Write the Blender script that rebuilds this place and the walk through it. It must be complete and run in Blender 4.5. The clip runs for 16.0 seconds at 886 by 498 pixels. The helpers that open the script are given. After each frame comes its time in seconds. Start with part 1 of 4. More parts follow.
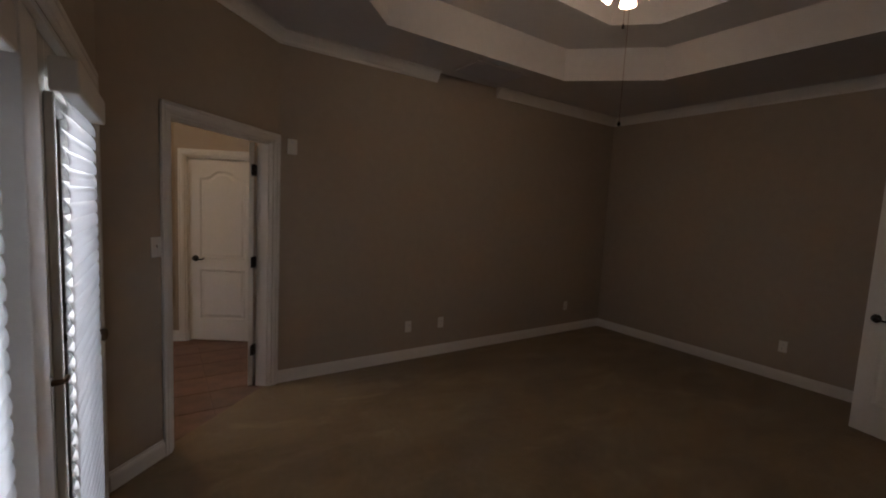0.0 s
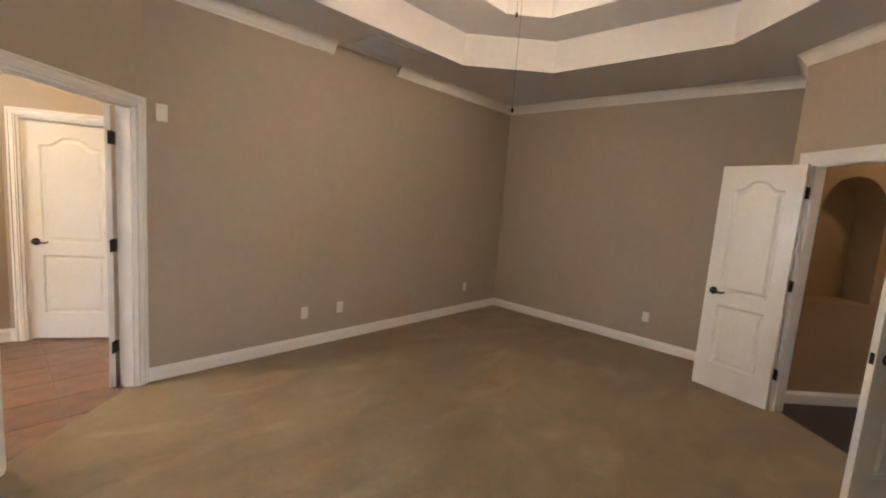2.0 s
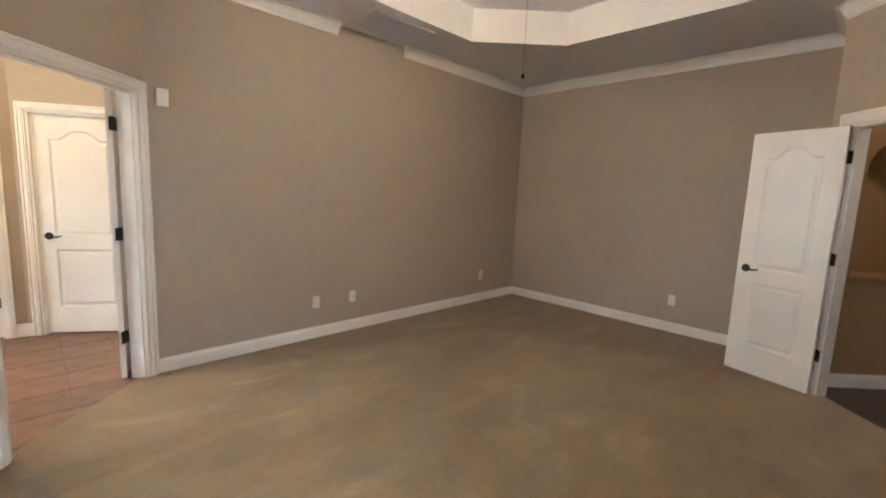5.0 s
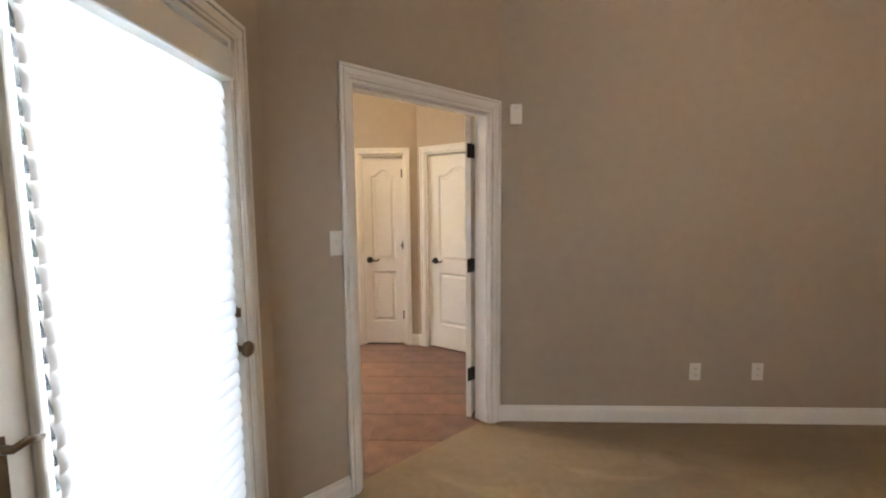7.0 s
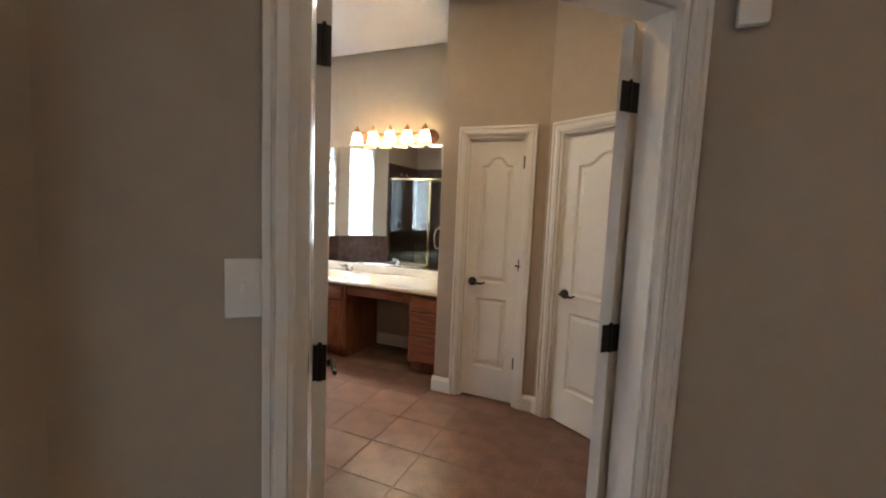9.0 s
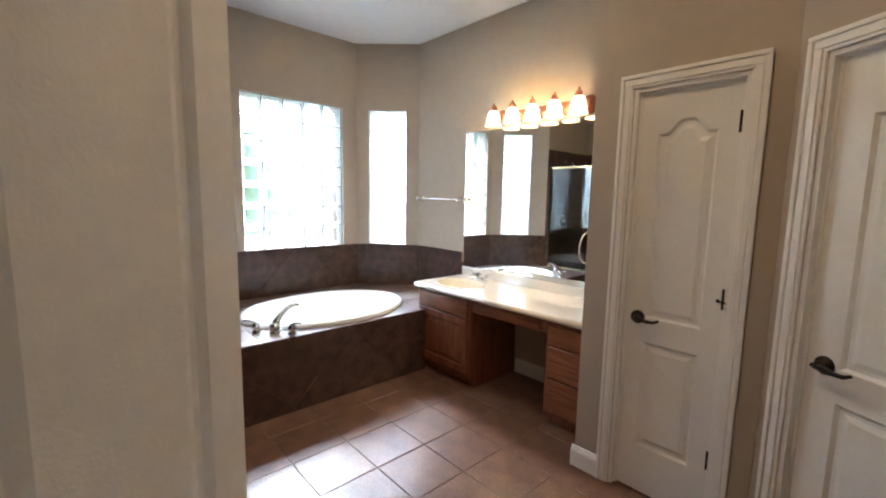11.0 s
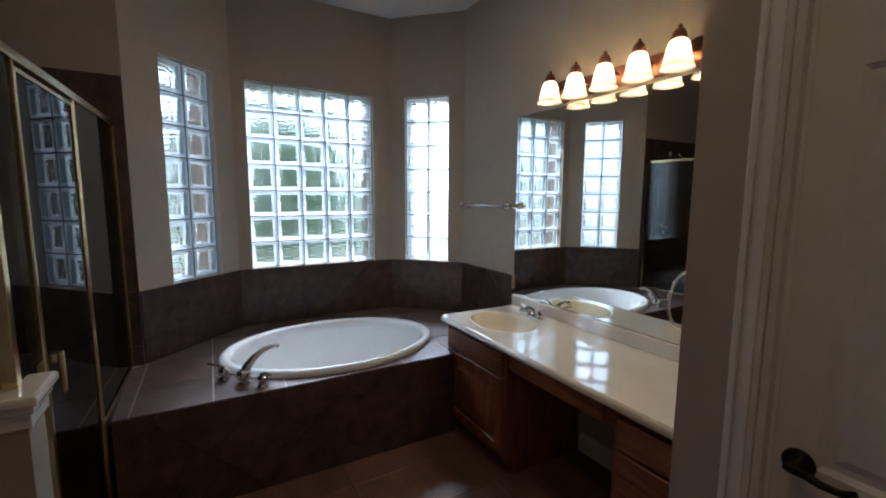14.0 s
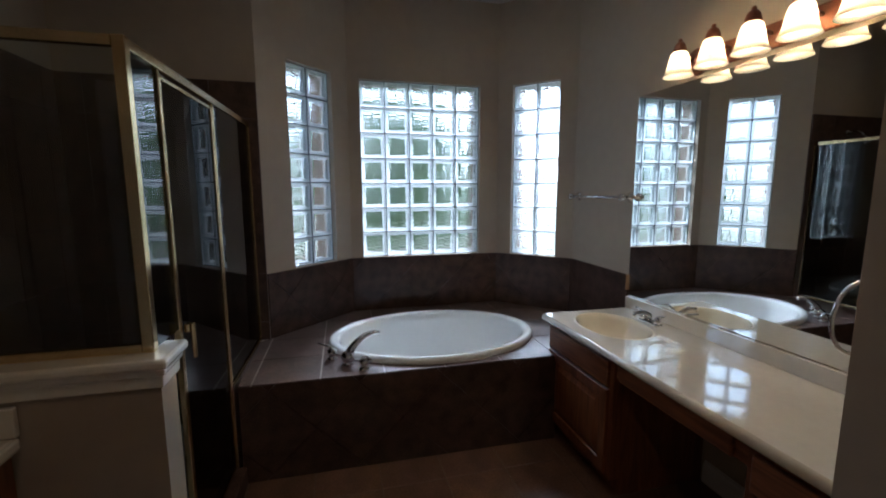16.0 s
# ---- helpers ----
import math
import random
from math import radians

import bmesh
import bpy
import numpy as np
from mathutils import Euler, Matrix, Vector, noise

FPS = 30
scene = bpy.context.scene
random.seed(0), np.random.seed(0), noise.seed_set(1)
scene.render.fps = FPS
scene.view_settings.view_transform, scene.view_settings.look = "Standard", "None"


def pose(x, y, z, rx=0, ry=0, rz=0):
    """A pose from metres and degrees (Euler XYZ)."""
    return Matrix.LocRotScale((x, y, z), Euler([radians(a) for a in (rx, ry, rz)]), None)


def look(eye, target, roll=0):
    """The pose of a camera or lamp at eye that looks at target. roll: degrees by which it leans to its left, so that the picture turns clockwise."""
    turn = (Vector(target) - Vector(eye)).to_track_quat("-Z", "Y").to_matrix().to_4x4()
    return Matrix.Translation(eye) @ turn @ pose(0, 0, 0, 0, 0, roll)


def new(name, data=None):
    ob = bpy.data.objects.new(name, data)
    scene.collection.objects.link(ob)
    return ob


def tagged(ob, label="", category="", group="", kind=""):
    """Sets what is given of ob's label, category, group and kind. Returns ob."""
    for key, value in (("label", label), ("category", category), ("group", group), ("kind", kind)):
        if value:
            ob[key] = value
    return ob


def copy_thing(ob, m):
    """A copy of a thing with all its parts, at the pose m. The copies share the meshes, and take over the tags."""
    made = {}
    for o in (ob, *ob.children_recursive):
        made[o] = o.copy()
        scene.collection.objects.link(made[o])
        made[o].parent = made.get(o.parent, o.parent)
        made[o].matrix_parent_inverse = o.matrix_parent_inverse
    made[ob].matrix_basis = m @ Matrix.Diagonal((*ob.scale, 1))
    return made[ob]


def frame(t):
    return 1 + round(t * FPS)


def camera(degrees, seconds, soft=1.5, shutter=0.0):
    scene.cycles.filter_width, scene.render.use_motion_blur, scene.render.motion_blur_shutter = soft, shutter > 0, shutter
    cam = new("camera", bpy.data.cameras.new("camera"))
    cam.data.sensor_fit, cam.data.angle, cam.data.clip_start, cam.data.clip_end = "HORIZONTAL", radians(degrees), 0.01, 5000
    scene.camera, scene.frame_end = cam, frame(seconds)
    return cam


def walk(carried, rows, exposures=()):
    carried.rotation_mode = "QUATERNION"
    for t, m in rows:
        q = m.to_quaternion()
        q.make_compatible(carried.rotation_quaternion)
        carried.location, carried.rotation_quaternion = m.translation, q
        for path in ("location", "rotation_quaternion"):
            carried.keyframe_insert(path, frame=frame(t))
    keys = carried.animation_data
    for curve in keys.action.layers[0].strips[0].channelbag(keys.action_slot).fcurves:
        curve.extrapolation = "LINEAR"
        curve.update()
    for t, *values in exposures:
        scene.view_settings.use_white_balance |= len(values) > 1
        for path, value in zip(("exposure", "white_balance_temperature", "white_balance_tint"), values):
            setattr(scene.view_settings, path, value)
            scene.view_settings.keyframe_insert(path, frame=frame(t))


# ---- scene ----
cam = camera(93.1, 16.0, soft=2.0)
PATH = [
    (0, (0.483, 0.064, 1.588), (1.599, 1.713, 1.394), 3.0),
    (0.5, (0.512, 0.058, 1.583), (1.818, 1.559, 1.373), 4.4),
    (1, (0.524, 0.059, 1.584), (1.914, 1.483, 1.384), 4.1),
    (1.5, (0.536, 0.046, 1.581), (1.936, 1.459, 1.372), 4.5),
    (2, (0.544, 0.069, 1.573), (2.001, 1.417, 1.331), 4.3),
    (2.5, (0.571, 0.063, 1.568), (2.079, 1.352, 1.316), 4.3),
    (3, (0.578, 0.068, 1.567), (2.147, 1.281, 1.313), 4.9),
    (3.2, (0.573, 0.074, 1.568), (2.168, 1.255, 1.317), 4.9),
    (5.3, (0.734, 0.139, 1.433), (2.014, 1.654, 1.177), 1.5),
    (5.5, (0.788, 0.198, 1.449), (1.921, 1.829, 1.211), 2.4),
    (6, (0.899, 0.354, 1.438), (1.643, 2.195, 1.204), 1.1),
    (6.5, (0.949, 0.665, 1.433), (1.262, 2.631, 1.242), -0.8),
    (7, (1.034, 0.995, 1.435), (0.958, 2.985, 1.248), -0.5),
    (7.5, (1.079, 1.351, 1.436), (0.801, 3.32, 1.22), 1.2),
    (8, (1.109, 1.702, 1.463), (0.701, 3.657, 1.354), 0.8),
    (8.5, (1.163, 2.023, 1.471), (0.588, 3.936, 1.375), 0.0),
    (9, (1.125, 2.347, 1.451), (0.345, 4.179, 1.263), 2.4),
    (9.5, (1.079, 2.602, 1.462), (-0.006, 4.268, 1.243), 1.9),
    (10, (1.058, 2.856, 1.47), (-0.27, 4.343, 1.31), 0.4),
    (10.2, (1.044, 2.93, 1.492), (-0.322, 4.374, 1.276), 0.4),
    (12.3, (0.612, 3.843, 1.452), (-0.916, 5.117, 1.245), 0.4),
    (12.5, (0.567, 3.891, 1.46), (-0.942, 5.188, 1.256), -0.2),
    (13, (0.526, 4.035, 1.468), (-1.037, 5.262, 1.243), -0.3),
    (13.5, (0.503, 4.134, 1.496), (-1.144, 5.248, 1.275), 1.4),
    (14, (0.472, 4.209, 1.518), (-1.255, 5.189, 1.277), 0.3),
    (14.5, (0.427, 4.266, 1.514), (-1.317, 5.217, 1.283), -0.5),
    (15, (0.421, 4.325, 1.504), (-1.394, 5.123, 1.24), 0.3),
    (15.5, (0.428, 4.337, 1.505), (-1.456, 4.954, 1.236), 0.1),
    (16, (0.422, 4.314, 1.502), (-1.5, 4.797, 1.231), -0.1),
]
EXPOSURE = [(0.0, 2.7, 5800, 17), (0.3, 3.55, 5850, 17), (0.6, 4.35, 5950, 17), (1.0, 4.75, 6000, 16), (1.5, 5.0, 5950, 13), (3.0, 5.5, 5450, 8), (5.5, 5.45, 5350, 7), (6.5, 5.25, 5500, 8), (7.2, 4.75, 5600, 9), (8.0, 4.05, 5600, 10), (9.0, 4.0, 5550, 10), (10.2, 4.1, 5300, 10), (12.4, 2.75, 5200, 10), (14.0, 1.97, 5050, 10), (16.0, 1.66, 5050, 10)]
walk(cam, [(t, look(eye, target, roll)) for t, eye, target, roll in PATH], EXPOSURE)

# ---- world and daylight ----
world = bpy.data.worlds.new("sky")
scene.world = world
world.use_nodes = True
wn = world.node_tree.nodes
sky = wn.new("ShaderNodeTexSky")
sky.sky_type, sky.sun_disc = "NISHITA", False
sky.sun_elevation, sky.sun_rotation = radians(40), radians(290)
haze = wn.new("ShaderNodeHueSaturation")
haze.inputs["Saturation"].default_value, haze.inputs["Value"].default_value = 0.35, 1.15
world.node_tree.links.new(sky.outputs["Color"], haze.inputs["Color"])
world.node_tree.links.new(haze.outputs["Color"], wn["Background"].inputs["Color"])
wn["Background"].inputs["Strength"].default_value = 0.14


def lamp(name, kind, m, energy, colour=(1, 1, 1), **more):
    data = bpy.data.lights.new(name, kind)
    data.energy, data.color = energy, colour
    for key, value in more.items():
        if key == "size":
            data.size = value
        elif key == "size_y":
            data.shape, data.size_y = "RECTANGLE", value
        elif key == "angle":
            data.angle = radians(value)
        elif key == "radius":
            data.shadow_soft_size = value
    ob = new(name, data)
    ob.matrix_world = m
    return ob


lamp("sun", "SUN", look((-12, 6, 12), (0, 1.5, 0)), 1.2, (1, 0.96, 0.9), angle=15)
for y in (1.005, 2.055):
    lamp("patio_daylight", "AREA", look((-0.215, y, 1.1), (3.4, y, 1.05)), 0.24, (0.93, 0.97, 1.0), size=0.85, size_y=1.8)



# ---- materials ----
def material(name, colour, rough=0.6, metal=0.0, noise_scale=0.0, vary=0.15, bump=0.0, bump_scale=200.0, coat=0.0, object_random=0.0, spec=0.5):
    """A Principled material with two scales of variation and fine relief."""
    mat = bpy.data.materials.new(name)
    mat.use_nodes = True
    nt = mat.node_tree
    n, l = nt.nodes, nt.links
    b = n["Principled BSDF"]
    b.inputs["Roughness"].default_value, b.inputs["Metallic"].default_value = rough, metal
    b.inputs["Coat Weight"].default_value = coat
    b.inputs["Specular IOR Level"].default_value = spec
    b.inputs["Base Color"].default_value = (*colour, 1)
    co = n.new("ShaderNodeTexCoord")
    if noise_scale:
        big, fine, mix = n.new("ShaderNodeTexNoise"), n.new("ShaderNodeTexNoise"), n.new("ShaderNodeMixRGB")
        big.inputs["Scale"].default_value, big.inputs["Detail"].default_value = noise_scale, 5
        fine.inputs["Scale"].default_value, fine.inputs["Detail"].default_value = noise_scale * 14, 3
        add = n.new("ShaderNodeMath")
        add.operation = "ADD"
        ramp = n.new("ShaderNodeMapRange")
        ramp.inputs["From Min"].default_value, ramp.inputs["From Max"].default_value = 0.7, 1.3
        l.new(co.outputs["Object"], big.inputs["Vector"])
        l.new(co.outputs["Object"], fine.inputs["Vector"])
        l.new(big.outputs["Fac"], add.inputs[0])
        l.new(fine.outputs["Fac"], add.inputs[1])
        l.new(add.outputs[0], ramp.inputs["Value"])
        mix.inputs["Color1"].default_value = (*[c * (1 - vary) for c in colour], 1)
        mix.inputs["Color2"].default_value = (*[min(1, c * (1 + vary)) for c in colour], 1)
        l.new(ramp.outputs["Result"], mix.inputs["Fac"])
        out = mix.outputs["Color"]
        if object_random:
            info, hsv, rng = n.new("ShaderNodeObjectInfo"), n.new("ShaderNodeHueSaturation"), n.new("ShaderNodeMapRange")
            rng.inputs["To Min"].default_value, rng.inputs["To Max"].default_value = 1 - object_random, 1 + object_random
            l.new(info.outputs["Random"], rng.inputs["Value"])
            l.new(rng.outputs["Result"], hsv.inputs["Value"])
            l.new(out, hsv.inputs["Color"])
            out = hsv.outputs["Color"]
        l.new(out, b.inputs["Base Color"])
    if bump:
        tex, bp = n.new("ShaderNodeTexNoise"), n.new("ShaderNodeBump")
        tex.inputs["Scale"].default_value, tex.inputs["Detail"].default_value = bump_scale, 4
        bp.inputs["Strength"].default_value, bp.inputs["Distance"].default_value = bump, 0.004
        l.new(co.outputs["Object"], tex.inputs["Vector"])
        l.new(tex.outputs["Fac"], bp.inputs["Height"])
        l.new(bp.outputs["Normal"], b.inputs["Normal"])
    return mat


def carpet_material():
    mat = material("carpet_pile", (0.232, 0.168, 0.085), 0.95, 0, 2.2, 0.15, 1.0, 260, spec=0.1)
    n, l = mat.node_tree.nodes, mat.node_tree.links
    b = n["Principled BSDF"]
    # vacuum strokes and trodden patches
    co, mp, nz, rg, mx = n.new("ShaderNodeTexCoord"), n.new("ShaderNodeMapping"), n.new("ShaderNodeTexNoise"), n.new("ShaderNodeMapRange"), n.new("ShaderNodeMixRGB")
    mp.inputs["Scale"].default_value, mp.inputs["Rotation"].default_value = (1.3, 2.3, 1), (0, 0, 0.6)
    nz.inputs["Scale"].default_value, nz.inputs["Detail"].default_value, nz.inputs["Distortion"].default_value = 1.1, 6, 0.9
    rg.inputs["From Min"].default_value, rg.inputs["From Max"].default_value = 0.42, 0.64
    rg.inputs["To Min"].default_value, rg.inputs["To Max"].default_value = 0.0, 1.0
    mx.blend_type = "MULTIPLY"
    mx.inputs["Color2"].default_value = (0.82, 0.79, 0.75, 1)
    old = b.inputs["Base Color"].links[0].from_socket
    l.new(co.outputs["Object"], mp.inputs["Vector"])
    l.new(mp.outputs["Vector"], nz.inputs["Vector"])
    l.new(nz.outputs["Fac"], rg.inputs["Value"])
    l.new(rg.outputs["Result"], mx.inputs["Fac"])
    l.new(old, mx.inputs["Color1"])
    l.new(mx.outputs["Color"], b.inputs["Base Color"])
    mp2, nz2, rg2, mx2 = n.new("ShaderNodeMapping"), n.new("ShaderNodeTexNoise"), n.new("ShaderNodeMapRange"), n.new("ShaderNodeMixRGB")
    mp2.inputs["Scale"].default_value, mp2.inputs["Rotation"].default_value = (1.0, 1.9, 1), (0, 0, -0.5)
    nz2.inputs["Scale"].default_value, nz2.inputs["Detail"].default_value, nz2.inputs["Distortion"].default_value = 1.5, 5, 1.0
    rg2.inputs["From Min"].default_value, rg2.inputs["From Max"].default_value = 0.56, 0.70
    mx2.blend_type = "MULTIPLY"
    mx2.inputs["Color2"].default_value = (1.24, 1.26, 1.30, 1)
    l.new(co.outputs["Object"], mp2.inputs["Vector"])
    l.new(mp2.outputs["Vector"], nz2.inputs["Vector"])
    l.new(nz2.outputs["Fac"], rg2.inputs["Value"])
    l.new(rg2.outputs["Result"], mx2.inputs["Fac"])
    l.new(mx.outputs["Color"], mx2.inputs["Color1"])
    l.new(mx2.outputs["Color"], b.inputs["Base Color"])
    b.inputs["Sheen Weight"].default_value = 0.3
    return mat


def wood_material(name, dark, light, along="Z"):
    mat = material(name, dark, 0.35, 0, 0, coat=0.25)
    n, l = mat.node_tree.nodes, mat.node_tree.links
    b = n["Principled BSDF"]
    co, mp, nz, rp = n.new("ShaderNodeTexCoord"), n.new("ShaderNodeMapping"), n.new("ShaderNodeTexNoise"), n.new("ShaderNodeValToRGB")
    mp.inputs["Scale"].default_value = {"Z": (38, 38, 3), "X": (3, 38, 38)}[along]
    nz.inputs["Scale"].default_value, nz.inputs["Detail"].default_value, nz.inputs["Distortion"].default_value = 1.0, 6, 1.2
    rp.color_ramp.elements[0].position, rp.color_ramp.elements[1].position = 0.35, 0.68
    rp.color_ramp.elements[0].color, rp.color_ramp.elements[1].color = (*dark, 1), (*light, 1)
    bp = n.new("ShaderNodeBump")
    bp.inputs["Strength"].default_value, bp.inputs["Distance"].default_value = 0.25, 0.002
    l.new(co.outputs["Object"], mp.inputs["Vector"])
    l.new(mp.outputs["Vector"], nz.inputs["Vector"])
    l.new(nz.outputs["Fac"], rp.inputs["Fac"])
    l.new(nz.outputs["Fac"], bp.inputs["Height"])
    l.new(rp.outputs["Color"], b.inputs["Base Color"])
    l.new(bp.outputs["Normal"], b.inputs["Normal"])
    return mat


def glass_material(name, colour=(1, 1, 1), rough=0.0, ior=1.45, wave=0.0):
    mat = bpy.data.materials.new(name)
    mat.use_nodes = True
    n, l = mat.node_tree.nodes, mat.node_tree.links
    b = n["Principled BSDF"]
    b.inputs["Base Color"].default_value = (*colour, 1)
    b.inputs["Roughness"].default_value, b.inputs["IOR"].default_value = rough, ior
    b.inputs["Transmission Weight"].default_value = 1
    if wave:
        co, nz, bp = n.new("ShaderNodeTexCoord"), n.new("ShaderNodeTexNoise"), n.new("ShaderNodeBump")
        nz.inputs["Scale"].default_value, nz.inputs["Detail"].default_value, nz.inputs["Distortion"].default_value = 58, 1.2, 2.0
        bp.inputs["Strength"].default_value, bp.inputs["Distance"].default_value = wave, 0.026
        l.new(co.outputs["Object"], nz.inputs["Vector"])
        l.new(nz.outputs["Fac"], bp.inputs["Height"])
        l.new(bp.outputs["Normal"], b.inputs["Normal"])
    return mat


def thin_glass_material(name, tint, gloss=0.08):
    """Flat sheet glass: mostly clear, with a clear reflection."""
    mat = bpy.data.materials.new(name)
    mat.use_nodes = True
    n, l = mat.node_tree.nodes, mat.node_tree.links
    n.remove(n["Principled BSDF"])
    tr, gl, mx, fr = n.new("ShaderNodeBsdfTransparent"), n.new("ShaderNodeBsdfGlossy"), n.new("ShaderNodeMixShader"), n.new("ShaderNodeFresnel")
    tr.inputs["Color"].default_value = (*tint, 1)
    gl.inputs["Roughness"].default_value = 0.0
    fr.inputs["IOR"].default_value = 1.6
    l.new(fr.outputs["Fac"], mx.inputs["Fac"])
    l.new(tr.outputs["BSDF"], mx.inputs[1])
    l.new(gl.outputs["BSDF"], mx.inputs[2])
    l.new(mx.outputs["Shader"], n["Material Output"].inputs["Surface"])
    return mat


def frosted_material(name, colour, through_share):
    """White frosted glass: passes light on, scattered."""
    mat = material(name, colour, 0.3)
    n, l = mat.node_tree.nodes, mat.node_tree.links
    tl, mx = n.new("ShaderNodeBsdfTranslucent"), n.new("ShaderNodeMixShader")
    tl.inputs["Color"].default_value = (*colour, 1)
    mx.inputs["Fac"].default_value = through_share
    l.new(n["Principled BSDF"].outputs["BSDF"], mx.inputs[1])
    l.new(tl.outputs["BSDF"], mx.inputs[2])
    l.new(mx.outputs["Shader"], n["Material Output"].inputs["Surface"])
    return mat


def emitter(name, colour, strength):
    mat = bpy.data.materials.new(name)
    mat.use_nodes = True
    b = mat.node_tree.nodes["Principled BSDF"]
    b.inputs["Base Color"].default_value = (*colour, 1)
    b.inputs["Roughness"].default_value = 0.4
    b.inputs["Emission Color"].default_value = (*colour, 1)
    b.inputs["Emission Strength"].default_value = strength
    return mat


def blind_material():
    mat = material("blind_vinyl", (0.82, 0.82, 0.80), 0.5)
    n, l = mat.node_tree.nodes, mat.node_tree.links
    tl, mx = n.new("ShaderNodeBsdfTranslucent"), n.new("ShaderNodeMixShader")
    tl.inputs["Color"].default_value = (0.9, 0.92, 0.95, 1)
    mx.inputs["Fac"].default_value = 0.2
    l.new(n["Principled BSDF"].outputs["BSDF"], mx.inputs[1])
    l.new(tl.outputs["BSDF"], mx.inputs[2])
    l.new(mx.outputs["Shader"], n["Material Output"].inputs["Surface"])
    return mat


PAINT = material("greige_wall_paint", (0.42, 0.355, 0.28), 0.75, 0, 0.9, 0.04, 0.10, 160, spec=0.3)
CEILING = material("ceiling_paint", (0.66, 0.64, 0.63), 0.85, 0, 1.2, 0.03, 0.4, 120, spec=0.2)
WHITE = material("white_trim_paint", (0.80, 0.78, 0.74), 0.35, 0, 3, 0.03, 0.08, 90)
DOORWHITE = material("white_door_paint", (0.80, 0.78, 0.73), 0.25, 0, 3, 0.03, 0.15, 150)
CARPET = carpet_material()
TILE = material("brown_floor_tile", (0.150, 0.080, 0.052), 0.33, 0, 7, 0.45, 0.2, 60, object_random=0.12, spec=0.45)
DARKTILE = material("dark_slate_look_tile", (0.070, 0.040, 0.030), 0.36, 0, 11, 0.65, 0.15, 60, object_random=0.08, spec=0.35)
DECKTILE = material("deck_tile", (0.115, 0.078, 0.064), 0.28, 0, 6, 0.4, 0.3, 50, object_random=0.12)
GROUT = material("tile_grout", (0.46, 0.42, 0.38), 0.9, 0, 8, 0.2, 0.5, 300)
FLOORGROUT = material("floor_grout", (0.17, 0.12, 0.095), 0.9, 0, 8, 0.2, 0.5, 300)
DARKGROUT = material("dark_grout", (0.062, 0.037, 0.028), 0.9, 0, 8, 0.2, 0.5, 300)
CHERRY = wood_material("cherry_stained_wood", (0.13, 0.037, 0.014), (0.27, 0.095, 0.036))
CHERRYX = wood_material("cherry_stained_rail", (0.13, 0.037, 0.014), (0.27, 0.095, 0.036), "X")
COUNTER = material("cultured_marble", (0.80, 0.75, 0.66), 0.05, 0, 2.0, 0.04, coat=1.0, spec=1.0)
BASIN = material("basin_glaze", (0.82, 0.75, 0.60), 0.08, 0, 2.0, 0.03, coat=0.5)
PORCELAIN = material("white_acrylic", (0.82, 0.84, 0.84), 0.12, 0, 2, 0.02, coat=0.4)
CHROME = material("chrome", (0.80, 0.80, 0.80), 0.08, 1)
BRASS = material("polished_brass", (0.66, 0.50, 0.26), 0.18, 1, 12, 0.12)
BRONZE = material("oil_rubbed_bronze", (0.022, 0.018, 0.016), 0.38, 0.7, 20, 0.3)
COPPER = material("brushed_copper_bronze", (0.24, 0.105, 0.06), 0.35, 0.85, 20, 0.3)
PLASTIC = material("white_plastic", (0.78, 0.76, 0.71), 0.35)
MIRROR = material("mirror_silver", (0.88, 0.90, 0.89), 0.0, 1)
BLOCK = glass_material("glass_block_glass", (0.95, 0.99, 0.97), 0.0, 1.45)
BLOCKRIM = frosted_material("frosted_block_rim", (0.95, 0.98, 0.98), 0.5)
BLOCKRIM.node_tree.nodes["Principled BSDF"].inputs["Transmission Weight"].default_value = 1
BLOCKRIM.node_tree.nodes["Principled BSDF"].inputs["IOR"].default_value = 1.12
MORTAR = material("grey_mortar", (0.17, 0.20, 0.21), 0.9, 0, 12, 0.15)
PANE = thin_glass_material("clear_pane", (0.97, 0.98, 0.98))
SHOWERGLASS = thin_glass_material("shower_glass", (0.84, 0.87, 0.86))
BLIND = blind_material()
SHADE = frosted_material("frosted_bell_glass", (0.95, 0.88, 0.74), 0.6)
BULB = emitter("lit_bulb", (1.0, 0.75, 0.45), 29.0)
FANSHADE = emitter("lit_fan_shade", (1.0, 0.73, 0.45), 3.5)
CANLENS = emitter("lit_can_lens", (1.0, 0.74, 0.45), 28.0)
VENTGREY = material("grey_filter", (0.70, 0.69, 0.71), 0.9, 0, 30, 0.1)
HALLFLOOR = material("dark_hall_floor", (0.028, 0.014, 0.010), 0.4, 0, 5, 0.3, 0.2, 60)
LEAF = material("leaf_green", (0.20, 0.30, 0.145), 0.6, 0, 3, 0.4)
GRASS = material("dry_lawn", (0.40, 0.39, 0.30), 0.9, 0, 2, 0.35, 0.8, 60)
BARK = material("bark", (0.11, 0.08, 0.06), 0.9, 0, 8, 0.3, 0.6, 40)
CONCRETE = material("patio_concrete", (0.45, 0.44, 0.42), 0.85, 0, 2, 0.12, 0.4, 80)
BRICKRED = material("garden_brick", (0.25, 0.175, 0.14), 0.85, 0, 6, 0.25, 0.6, 60, object_random=0.2)


# ---- mesh helpers ----
def mesh_of(name, bm, mat, smooth=False):
    bmesh.ops.recalc_face_normals(bm, faces=bm.faces)
    me = bpy.data.meshes.new(name)
    bm.to_mesh(me)
    bm.free()
    me.materials.append(mat)
    if smooth:
        for p in me.polygons:
            p.use_smooth = True
    return me


